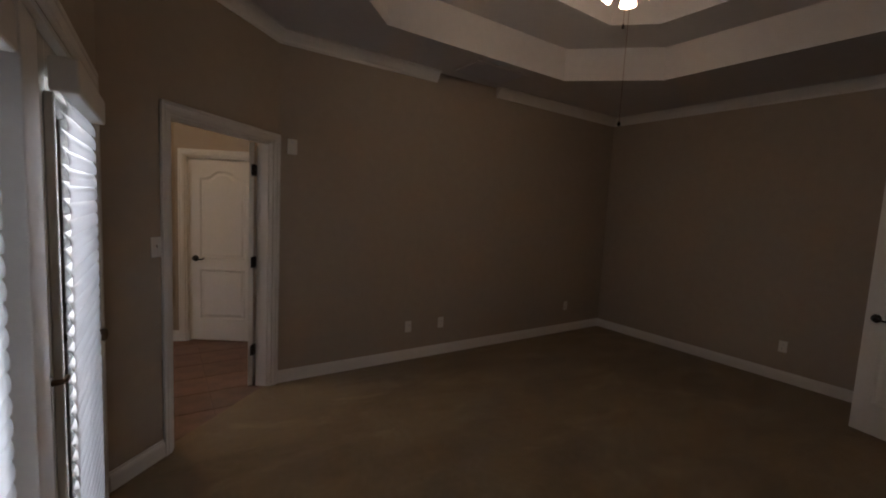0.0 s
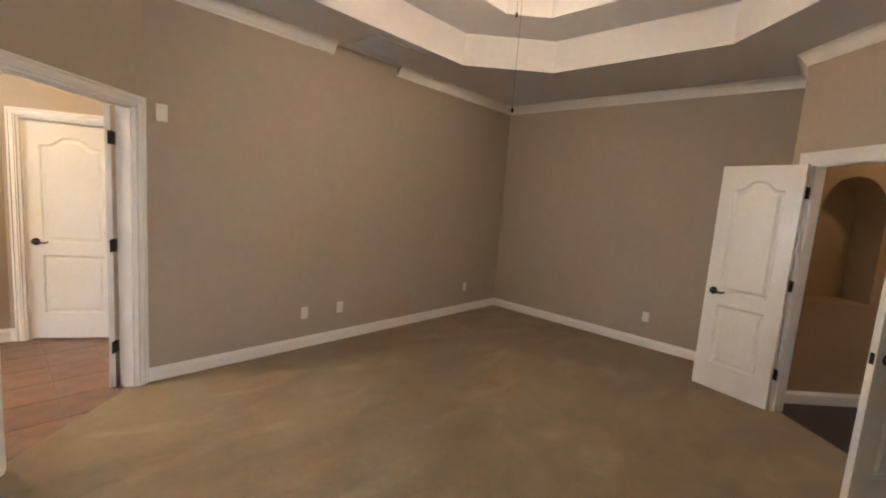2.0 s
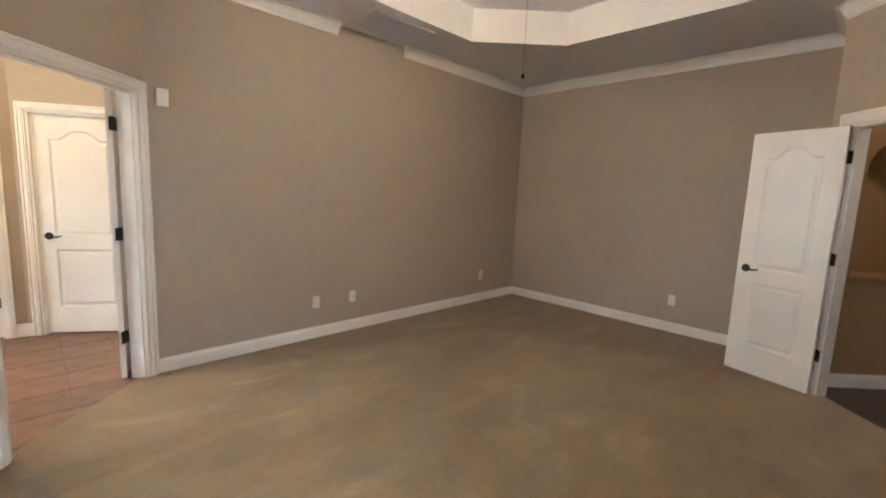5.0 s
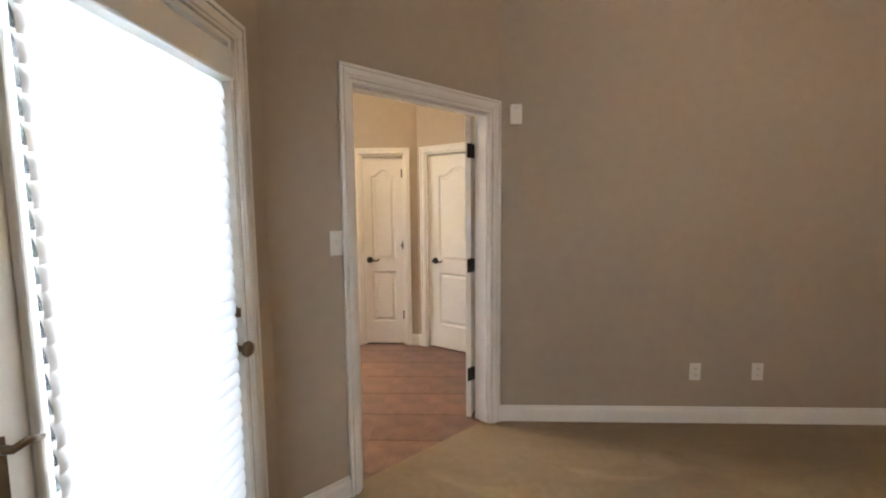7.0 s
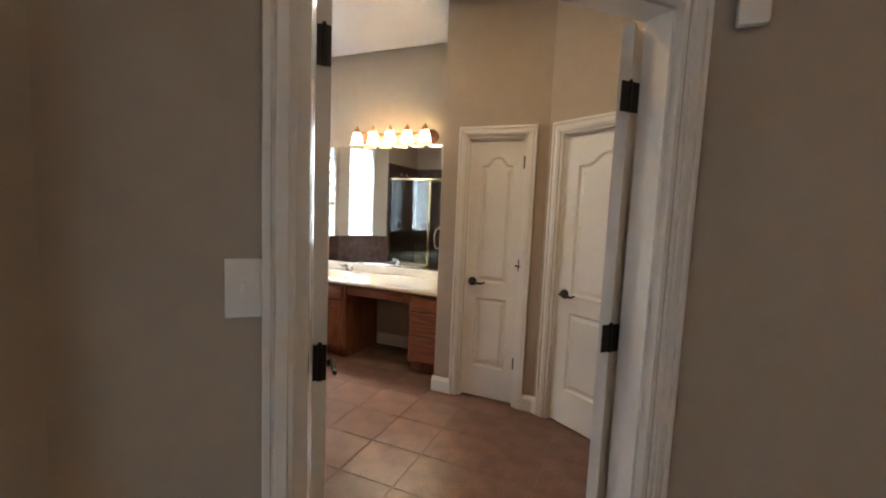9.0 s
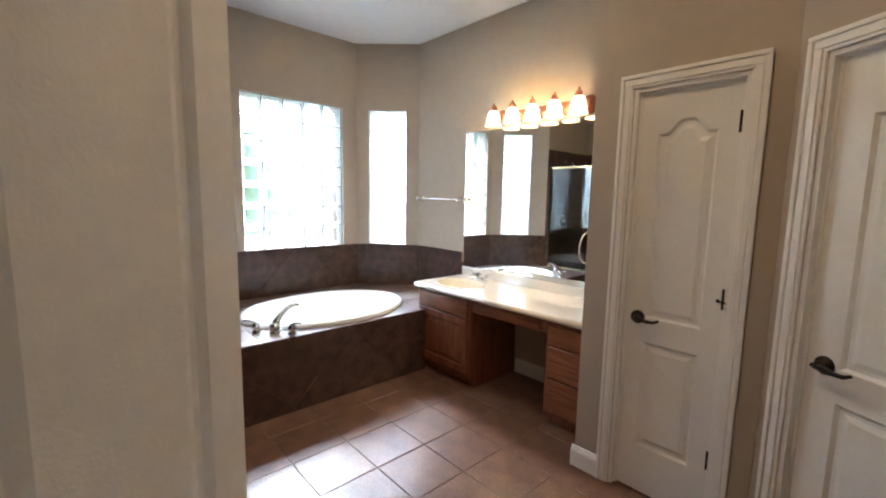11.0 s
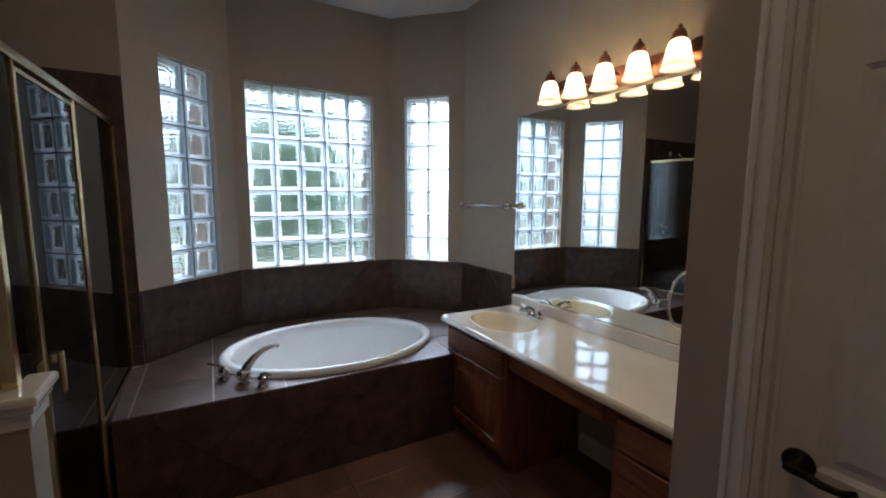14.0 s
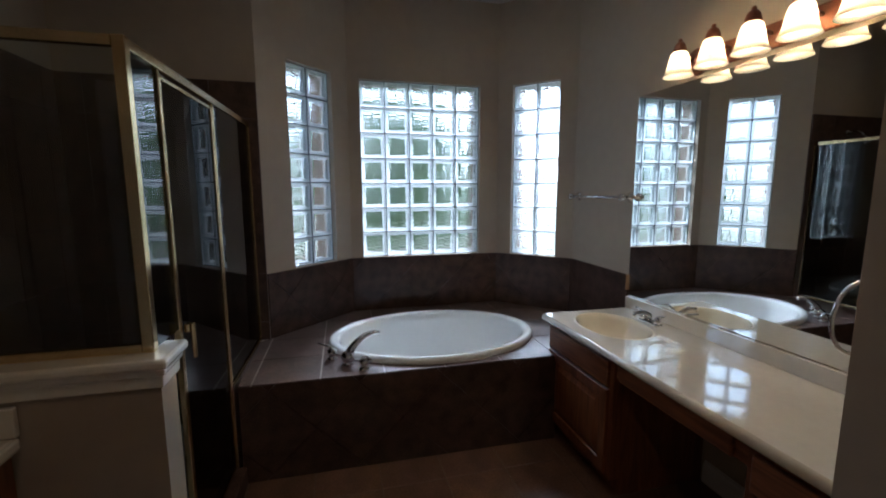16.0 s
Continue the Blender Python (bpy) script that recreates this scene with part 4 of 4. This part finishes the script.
for x, w in ((-0.135, -1), (0.125, 1)):
    v = part("valve", turned([(0, 0), (0.030, 0), (0.030, 0.008), (0.021, 0.014), (0.026, 0.026), (0.030, 0.04), (0.026, 0.053), (0.014, 0.062), (0.013, 0.07), (0, 0.072)], pose(x, 0, 0)), CHROME, fill, smooth=True)
    part("lever", tube([(x, 0, 0.062), (x + 0.02 * w, -0.008, 0.076), (x + 0.05 * w, -0.018, 0.082), (x + 0.08 * w, -0.03, 0.084)], [0.010, 0.008, 0.007, 0.006]), CHROME, v, smooth=True)


# ---- vanity ----
def raised_front(x0, x1, z0, z1, y, raised=True):
    """A cabinet front, proud by 18 mm, with a raised panel."""
    bm = bmesh.new()
    e, t = 0.004, 0.018

    def ring(d, dy):
        return [(x0 + d, y - dy, z0 + d), (x1 - d, y - dy, z0 + d), (x1 - d, y - dy, z1 - d), (x0 + d, y - dy, z1 - d)]
    steps = [(0, 0), (0, t - e), (e, t)]
    if raised:
        steps += [(0.052, t), (0.058, t - 0.009), (0.066, t - 0.009), (0.10, t - 0.001)]
    return add_rings(bm, [ring(d, dy) for d, dy in steps])


def cabinet(name, x0, x1, label, fronts):
    yf, yb, top = 5.565, VY - 0.008, 0.715
    c = thing(name, pose(0, 0, 0), label, "cabinet")
    for nm, args in (("side_panel", (x0, x0 + 0.018, yf, yb, 0.09, top)), ("side_panel", (x1 - 0.018, x1, yf, yb, 0.09, top)), ("face_frame", (x0 + 0.0185, x1 - 0.0185, yf, yf + 0.02, 0.0905, top)), ("bottom_panel", (x0 + 0.0185, x1 - 0.0185, yf + 0.0205, yb, 0.09, 0.11)), ("back_panel", (x0 + 0.0185, x1 - 0.0185, yb - 0.008, yb, 0.1105, top)), ("plinth", (x0, x1, yf + 0.06, yb, 0.0, 0.0895))):
        part(nm, box(*args), CHERRY, c)
    for nm, a, b, z0, z1, raised in fronts:
        part(nm, raised_front(a, b, z0, z1, yf - 0.0005, raised), CHERRY if raised else CHERRYX, c)
    return c


CX0, CX1, CY, CT = -1.855, V0[0] - 0.004, 5.535, 0.757
cabinet("sink_cabinet", -1.84, -1.215, "cherry-stained wooden sink cabinet with a raised-panel door", [("false_drawer", -1.815, -1.245, 0.565, 0.695, False), ("door", -1.815, -1.245, 0.115, 0.55, True)])
cabinet("drawer_cabinet", -0.545, CX1 - 0.001, "cherry-stained wooden cabinet with three drawers", [("drawer", -0.52, -0.205, 0.56, 0.685, False), ("drawer", -0.52, -0.205, 0.345, 0.547, False), ("drawer", -0.52, -0.205, 0.115, 0.332, False)])
kd = thing("knee_drawer", pose(0, 0, 0), "shallow cherry-stained drawer over the knee space", "drawer")
part("body", box(-1.2145, -0.5455, 5.575, 6.05, 0.62, 0.715), CHERRYX, kd)
part("front", raised_front(-1.18, -0.60, 0.622, 0.708, 5.5745, False), CHERRYX, kd)

BC, BA, BB = (-1.555, 5.79), 0.235, 0.175
top = thing("vanity_countertop", pose(0, 0, 0), "glossy cream cultured-marble vanity top with integral oval basin", "countertop")
bowl = [(BC[0] + BA * math.cos(a), BC[1] + BB * math.sin(a)) for a in np.linspace(0, 2 * math.pi, 40, endpoint=False)]
ct = [(CX0, CY), (CX1, CY), (CX1, VY - 0.007), (CX0, VY - 0.007)]
part("slab", add_plate(bmesh.new(), ct, bowl, CT - 0.04, CT), COUNTER, top)
part("front_edge", tube([(CX0, CY, CT - 0.02), (CX1, CY, CT - 0.02)], 0.0205, 14), COUNTER, top, smooth=True)
part("side_edge", tube([(CX0, CY, CT - 0.02), (CX0, VY - 0.008, CT - 0.02)], 0.0203, 14), COUNTER, top, smooth=True)
part("basin", turned([(1.06, 0.0005), (1.03, 0.004), (1.0, 0.0), (0.95, -0.025), (0.85, -0.08), (0.65, -0.125), (0.35, -0.145), (0.0, -0.15)], pose(BC[0], BC[1], CT), 48, BA, BB, caps=False), BASIN, top, "cream oval basin", smooth=True)
part("basin_drain", turned([(0, -0.148), (0.022, -0.148), (0.02, -0.142), (0, -0.144)], pose(BC[0], BC[1], CT), 16), CHROME, top)
part("backsplash", box(CX0, CX1, VY - 0.029, VY - 0.007, CT + 0.0005, CT + 0.078, 0.004), COUNTER, top)

tap = thing("basin_faucet", pose(-1.53, 6.02, CT), "chrome two-handle basin faucet", "faucet")
part("base_plate", box(-0.075, 0.075, -0.024, 0.024, 0, 0.012, 0.005), CHROME, tap)
part("spout", tube([(0, 0, 0.01), (0, -0.005, 0.045), (0, -0.05, 0.07), (0, -0.105, 0.062), (0, -0.115, 0.048)], [0.018, 0.016, 0.013, 0.011, 0.010]), CHROME, tap, smooth=True)
for w in (-1, 1):
    v = part("handle", turned([(0, 0.01), (0.022, 0.01), (0.018, 0.03), (0.014, 0.045), (0, 0.05)], pose(0.052 * w, 0, 0)), CHROME, tap, smooth=True)
    part("lever", tube([(0.052 * w, 0, 0.045), (0.075 * w, -0.005, 0.056), (0.11 * w, -0.012, 0.068)], [0.009, 0.007, 0.006]), CHROME, v, smooth=True)

mir = tagged(part("wall_mirror", box(-1.862, V0[0] - 0.004, VY - 0.0065, VY - 0.001, 0.838, 2.072), MIRROR), "large frameless wall mirror above the vanity", "mirror")

vl = thing("vanity_light", pose(0.008, VY, 2.083), "bronze five-light vanity bar with lit bell shades", "wall lamp")
part("bar", box(-1.475, -0.62, -0.022, -0.001, 0.012, 0.116, 0.006), COPPER, vl)
for x in (-1.44, -0.65):
    part("end_rosette", turned([(0, 0.0005), (0.066, 0.0005), (0.066, 0.024), (0.058, 0.032), (0.040, 0.034), (0.034, 0.042), (0, 0.043)], pose(x, 0, 0.068, 90, 0, 0), 28), COPPER, vl, smooth=True)
for i in range(5):
    x = -1.443 + 0.192 * i
    y = -0.125
    arm = part("arm", tube([(x, -0.02, 0.075), (x, -0.07, 0.085), (x, -0.12, 0.102), (x, y, 0.122)], 0.008, 8), COPPER, vl, smooth=True)
    part("finial", turned([(0, 0.174), (0.007, 0.170), (0.011, 0.163), (0.009, 0.156), (0.020, 0.150), (0.027, 0.138), (0.031, 0.122), (0.033, 0.108), (0, 0.107)], pose(x, y, 0), 16), COPPER, arm, smooth=True)
    part("shade", turned([(0.026, 0.112), (0.039, 0.099), (0.047, 0.070), (0.053, 0.036), (0.060, 0.010), (0.070, -0.010), (0.067, -0.010), (0.050, 0.034), (0.035, 0.074), (0.013, 0.090)], pose(x, y, 0), 24, caps=False), SHADE, arm, "lit frosted bell glass shade", smooth=True)
    part("bulb", turned([(0.0, 0.010), (0.014, 0.014), (0.022, 0.027), (0.022, 0.040), (0.013, 0.061), (0.010, 0.079), (0, 0.079)], pose(x, y, 0), 16), BULB, arm, "lit lamp bulb", smooth=True)

bar = thing("towel_bar", pose(0, VY, 1.464), "chrome towel bar on the wall beside the mirror", "towel bar")
part("rail", tube([(-2.51, -0.07, 0), (-1.85, -0.07, 0)], 0.0105, 12), CHROME, bar, smooth=True)
for x in (-2.48, -1.89):
    part("bracket", turned([(0, 0), (0.034, 0), (0.033, 0.008), (0.016, 0.018), (0.014, 0.045), (0.024, 0.056), (0.026, 0.07), (0.022, 0.086), (0, 0.092)], pose(x, 0, 0, 90, 0, 0), 18), CHROME, bar, smooth=True)

can = thing("recessed_light", pose(-1.34, 4.967, ZB), "lit recessed ceiling can light", "ceiling light")
part("trim_ring", turned([(0.062, -0.001), (0.085, -0.001), (0.083, -0.008), (0.062, -0.004)], caps=False), PLASTIC, can)
part("lens", turned([(0, -0.003), (0.062, -0.003)], caps=False), CANLENS, can, "lit lamp lens")
can["group"] = "recessed ceiling lights"
# second can is unseen, added to light the closet doors and entry floor
can = thing("recessed_light", pose(0.15, 4.05, ZB), "unseen second can light, assumed from the brightly lit closet doors", "ceiling light")
part("trim_ring", turned([(0.062, -0.001), (0.085, -0.001), (0.083, -0.008), (0.062, -0.004)], caps=False), PLASTIC, can)
part("lens", turned([(0, -0.003), (0.062, -0.003)], caps=False), emitter("added_can_lens", (1.0, 0.63, 0.30), 24.0), can, "lit lamp lens")
can["group"] = "recessed ceiling lights"

# ---- shower ----
tagged(part("wall_pony", box(-1.055, -0.937, 2.80, 3.785, 0, 0.975), PAINT), "greige half wall of the shower", "wall", kind="structure")
bm = bmesh.new()
add_box(bm, -1.092, -0.90, 2.80, 3.818, 0.988, 1.02, 0.010)
add_box(bm, -1.077, -0.916, 2.80, 3.805, 0.965, 0.9875, 0.006)
add_box(bm, -1.067, -0.926, 2.80, 3.796, 0.925, 0.9645, 0.004)
tagged(part("trim", bm, COUNTER), "cream moulded cap on the shower half wall", "wall cap", kind="structure")
baseboard((-0.937, 3.785), (-0.937, 3.44), 0.0, 0.335)
wt = put(tagged(part("wall_tile_shower", box(0, 1.053, -0.004, -0.001, 0, 2.17), DARKGROUT), "dark brown shower wall tile", "wall tile", kind="structure"), along(S0, S1))
tiled_panel(wt, pose(0, -0.004, 0), 1.053, 2.17, 0.325, 0, (0.14, 0), DARKTILE, gap=0.003)
wt = put(tagged(part("wall_tile_shower", box(1.22, 2.64, -0.004, -0.001, 0, 2.17), DARKGROUT), "dark brown shower wall tile", "wall tile", kind="structure"), along((0.16, 2.80), S0))
tiled_panel(wt, pose(1.22, -0.004, 0), 1.42, 2.17, 0.325, 0, (0, 0), DARKTILE, gap=0.003)
G0, G1 = (-0.985, 3.748), (-2.484, 3.79)
GM, GL, HT = along(G0, G1), length(G0, G1), 1.93
put(tagged(part("shower_curb", box(0.085, 0.772, -0.05, 0.05, 0, 0.10, 0.006), DARKTILE), "dark tiled shower curb", "curb", kind="structure"), GM)
put(tagged(part("shower_wall_low", box(0.773, GL, -0.012, 0.08, 0, DZ, 0.002), DARKTILE), "dark tiled shower low wall beside the tub deck", "wall tile", kind="structure"), GM)
enc = thing("shower_enclosure", GM, "polished brass framed glass shower enclosure", "shower enclosure")


def bar_box(parent, x0, x1, y0, y1, z0, z1, nm="frame_bar"):
    return part(nm, box(x0, x1, y0, y1, z0, z1, 0.003), BRASS, parent)


bar_box(enc, -0.016, 0.016, -0.016, 0.016, 1.021, HT, "corner_post")
bar_box(enc, 0.017, GL - 0.002, -0.013, 0.013, HT - 0.03, HT, "header")
bar_box(enc, 0.20, 0.214, -0.011, 0.011, 0.10, HT - 0.031, "post")
bar_box(enc, 0.765, 0.781, -0.011, 0.011, 0.10, HT - 0.031, "post")
bar_box(enc, GL - 0.016, GL - 0.002, -0.011, 0.011, DZ + 0.001, HT - 0.031, "post")
bar_box(enc, 0.782, GL - 0.017, -0.011, 0.011, DZ + 0.001, DZ + 0.02, "sill")
part("glass_panel", box(0.017, 0.199, -0.003, 0.003, 1.021, HT - 0.031), SHOWERGLASS, enc)
part("glass_panel", box(0.782, GL - 0.017, -0.003, 0.003, DZ + 0.021, HT - 0.031), SHOWERGLASS, enc)
side = thing("shower_screen", pose(-0.985, 2.81, 0), "brass framed fixed glass screen on the half wall", "shower screen")
bar_box(side, -0.013, 0.013, 0, 0.921, HT - 0.03, HT, "header")
bar_box(side, -0.013, 0.013, 0, 0.921, 1.021, 1.048, "sill")
part("glass_panel", box(-0.003, 0.003, 0.005, 0.921, 1.049, HT - 0.031), SHOWERGLASS, side)
sd = thing("shower_door", GM, "brass framed glass shower door, shut, with a pull handle", "shower door")
for x0, x1, z0, z1 in ((0.217, 0.229, 0.115, 1.885), (0.750, 0.762, 0.115, 1.885), (0.230, 0.749, 0.115, 0.13), (0.230, 0.749, 1.87, 1.885)):
    bar_box(sd, x0, x1, -0.009, 0.009, z0, z1, "door_frame")
part("glass_panel", box(0.230, 0.749, -0.003, 0.003, 0.131, 1.869), SHOWERGLASS, sd)
bm = bmesh.new()
add_box(bm, 0.232, 0.262, -0.03, -0.01, 1.0, 1.03, 0.003)
add_box(bm, 0.236, 0.250, -0.045, -0.03, 0.90, 1.035, 0.005)
part("pull_handle", bm, BRASS, sd, "brass pull handle")

head = thing("shower_fitting", pose(-2.475, 3.42, 2.02), "chrome shower head on a bent wall arm", "shower head")
part("flange", turned([(0, 0), (0.03, 0), (0.027, 0.008), (0.012, 0.012), (0, 0.012)], pose(0, 0, 0, 0, 90, 0), 18), CHROME, head, smooth=True)
part("arm", tube([(0.0, 0, 0), (0.07, 0.008, 0.012), (0.12, 0.015, -0.015), (0.145, 0.018, -0.05)], 0.009, 10), CHROME, head, smooth=True)
part("spray_head", turned([(0, 0), (0.013, 0), (0.016, 0.02), (0.036, 0.045), (0.038, 0.058), (0.03, 0.062), (0, 0.062)], pose(0.145, 0.018, -0.045, 0, 150, 8), 20), CHROME, head, smooth=True)
mixer = thing("shower_valve", pose(-2.475, 3.44, 1.17), "round chrome shower valve with a lever handle", "shower valve")
part("escutcheon", turned([(0, 0), (0.082, 0), (0.080, 0.008), (0.05, 0.016), (0.03, 0.03), (0.028, 0.055), (0, 0.06)], pose(0, 0, 0, 0, 90, 0), 28), CHROME, mixer, smooth=True)
part("lever", tube([(0.05, 0, 0), (0.062, -0.012, -0.03), (0.066, -0.022, -0.075)], [0.012, 0.010, 0.007], 10), CHROME, mixer, smooth=True)

ring = thing("towel_ring", pose(V0[0], 5.46, 1.30), "chrome towel ring on the end wall of the vanity recess", "towel ring")
part("bracket", turned([(0, 0), (0.026, 0), (0.024, 0.008), (0.011, 0.016), (0.011, 0.05), (0.016, 0.058), (0, 0.07)], pose(0, 0, 0, 0, -90, 0), 18), CHROME, ring, smooth=True)
part("ring", tube([(-0.06, 0.085 * math.sin(a), -0.085 + 0.085 * math.cos(a)) for a in np.linspace(0, 2 * math.pi, 33)], 0.005, 8), CHROME, ring, smooth=True)

# ---- second vanity beside the half wall ----
c2 = thing("side_cabinet", pose(0, 0, 0), "cherry-stained wooden vanity cabinet beside the half wall", "cabinet")
part("body", box(-0.933, -0.45, 2.83, 3.40, 0.09, 0.78), CHERRY, c2)
part("plinth", box(-0.933, -0.51, 2.83, 3.40, 0.0, 0.089), CHERRY, c2)
part("door", raised_front(-0.27, 0.27, 0.115, 0.755, -0.0005, True), CHERRY, c2, m=pose(-0.45, 3.115, 0, 0, 0, 90))
t2 = thing("side_countertop", pose(0, 0, 0), "cream cultured-marble side vanity top with backsplash", "countertop")
part("slab", box(-0.934, -0.415, 2.81, 3.43, 0.782, 0.825, 0.012), COUNTER, t2)
part("backsplash", box(-0.934, -0.913, 2.81, 3.43, 0.8255, 0.913, 0.004), COUNTER, t2)

copy_thing(tap, pose(-0.84, 3.12, 0.825, 0, 0, 90))

# ---- outside ----
tagged(part("ground", box(-300, 300, -300, 300, -0.30, -0.12), GRASS), "lawn reaching to the horizon", "lawn", kind="structure")
tagged(part("patio", box(-3.5, 0.025, -3.0, 2.60, -0.13, -0.02), CONCRETE), "pale concrete patio slab", "patio", kind="structure")


def foliage(bm, centre, radius, n, size, rnd):
    for _ in range(n):
        d = Vector((rnd.gauss(0, 1), rnd.gauss(0, 1), rnd.gauss(0, 1))).normalized() * (rnd.random() ** 0.4)
        p = Vector(centre) + Vector((d.x * radius[0], d.y * radius[1], d.z * radius[2]))
        s = size * rnd.uniform(0.6, 1.3)
        turn = Euler((rnd.uniform(0, 6), rnd.uniform(0, 6), rnd.uniform(0, 6))).to_matrix()
        vs = [bm.verts.new(p + turn @ Vector(q)) for q in ((-s, 0, 0), (0, -s * 0.45, 0.1 * s), (s, 0, 0), (0, s * 0.45, 0.1 * s))]
        bm.faces.new(vs)


rnd = random.Random(5)
for x, y, h, r in ((-6.3, 5.3, 2.05, 1.65), (-6.6, 2.9, 2.2, 1.5), (-9.5, 6.9, 1.3, 1.2), (-8.0, 1.2, 1.6, 1.5)):
    t = thing("shrub", pose(x, y, -0.12), "dense green garden shrub", "shrub", "garden shrubs")
    part("trunk", tube([(0, 0, 0), (0.03, 0.02, h * 0.4), (-0.02, 0.05, h)], [0.06, 0.045, 0.02], 8), BARK, t)
    bm = bmesh.new()
    for _ in range(9):
        foliage(bm, (rnd.uniform(-0.6, 0.6) * r, rnd.uniform(-0.6, 0.6) * r, h * rnd.uniform(0.5, 1.35)), (r * 0.5, r * 0.5, r * 0.42), 620, 0.095, rnd)
    part("crown", bm, LEAF, t)

# ---- added hall ceiling light: unseen fixture that lights the niche warm ----
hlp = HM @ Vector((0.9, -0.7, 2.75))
hall_light = thing("hall_light", pose(hlp.x, hlp.y, 2.75), "unseen round ceiling light, assumed from the warm-lit hall niche", "ceiling light")
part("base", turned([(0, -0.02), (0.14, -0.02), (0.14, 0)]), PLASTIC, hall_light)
part("diffuser", turned([(0.13, -0.021), (0.11, -0.07), (0.06, -0.095), (0, -0.10)], caps=False), emitter("added_hall_diffuser", (1.0, 0.66, 0.34), 0.95), hall_light, "lit diffuser of the added hall light", smooth=True)

# ---- bathroom floor tiles ----
floor_poly = bath[:-3] + [(1.29, 3.72), (1.26, 3.71), (0.235, 2.725)]
bath_floor = tagged(part("floor_bathroom", prism(floor_poly, -0.10, -0.0028), FLOORGROUT), "brown ceramic tile floor with pale grout joints", "tile floor", kind="structure")


def inside(px, py, poly):
    hit = False
    for i, (x1, y1) in enumerate(poly):
        x2, y2 = poly[(i + 1) % len(poly)]
        if (y1 > py) != (y2 > py) and px < (x2 - x1) * (py - y1) / (y2 - y1) + x1:
            hit = not hit
    return hit


g = 0.335 / 2 - 0.0025
tile_mesh = mesh_of("tile", add_rings(bmesh.new(), [[(-g, -g, -0.005), (g, -g, -0.005), (g, g, -0.005), (-g, g, -0.005)], [(-g, -g, -0.0015), (g, -g, -0.0015), (g, g, -0.0015), (-g, g, -0.0015)], [(-g + 0.002, -g + 0.002, 0), (g - 0.002, -g + 0.002, 0), (g - 0.002, g - 0.002, 0), (-g + 0.002, g - 0.002, 0)]]), TILE)
for i in range(-8, 10):
    for k in range(-9, 5):
        x, y = -1.214 + 0.335 * (i + 0.5), 5.16 + 0.335 * (k + 0.5)
        if any(inside(x + a * g, y + b * g, floor_poly) for a in (-1, 1) for b in (-1, 1)) and not (y < 3.0 and x > 0.1):
            t = new("tile", tile_mesh)
            t.parent, t.matrix_local = bath_floor, pose(x, y, 0)
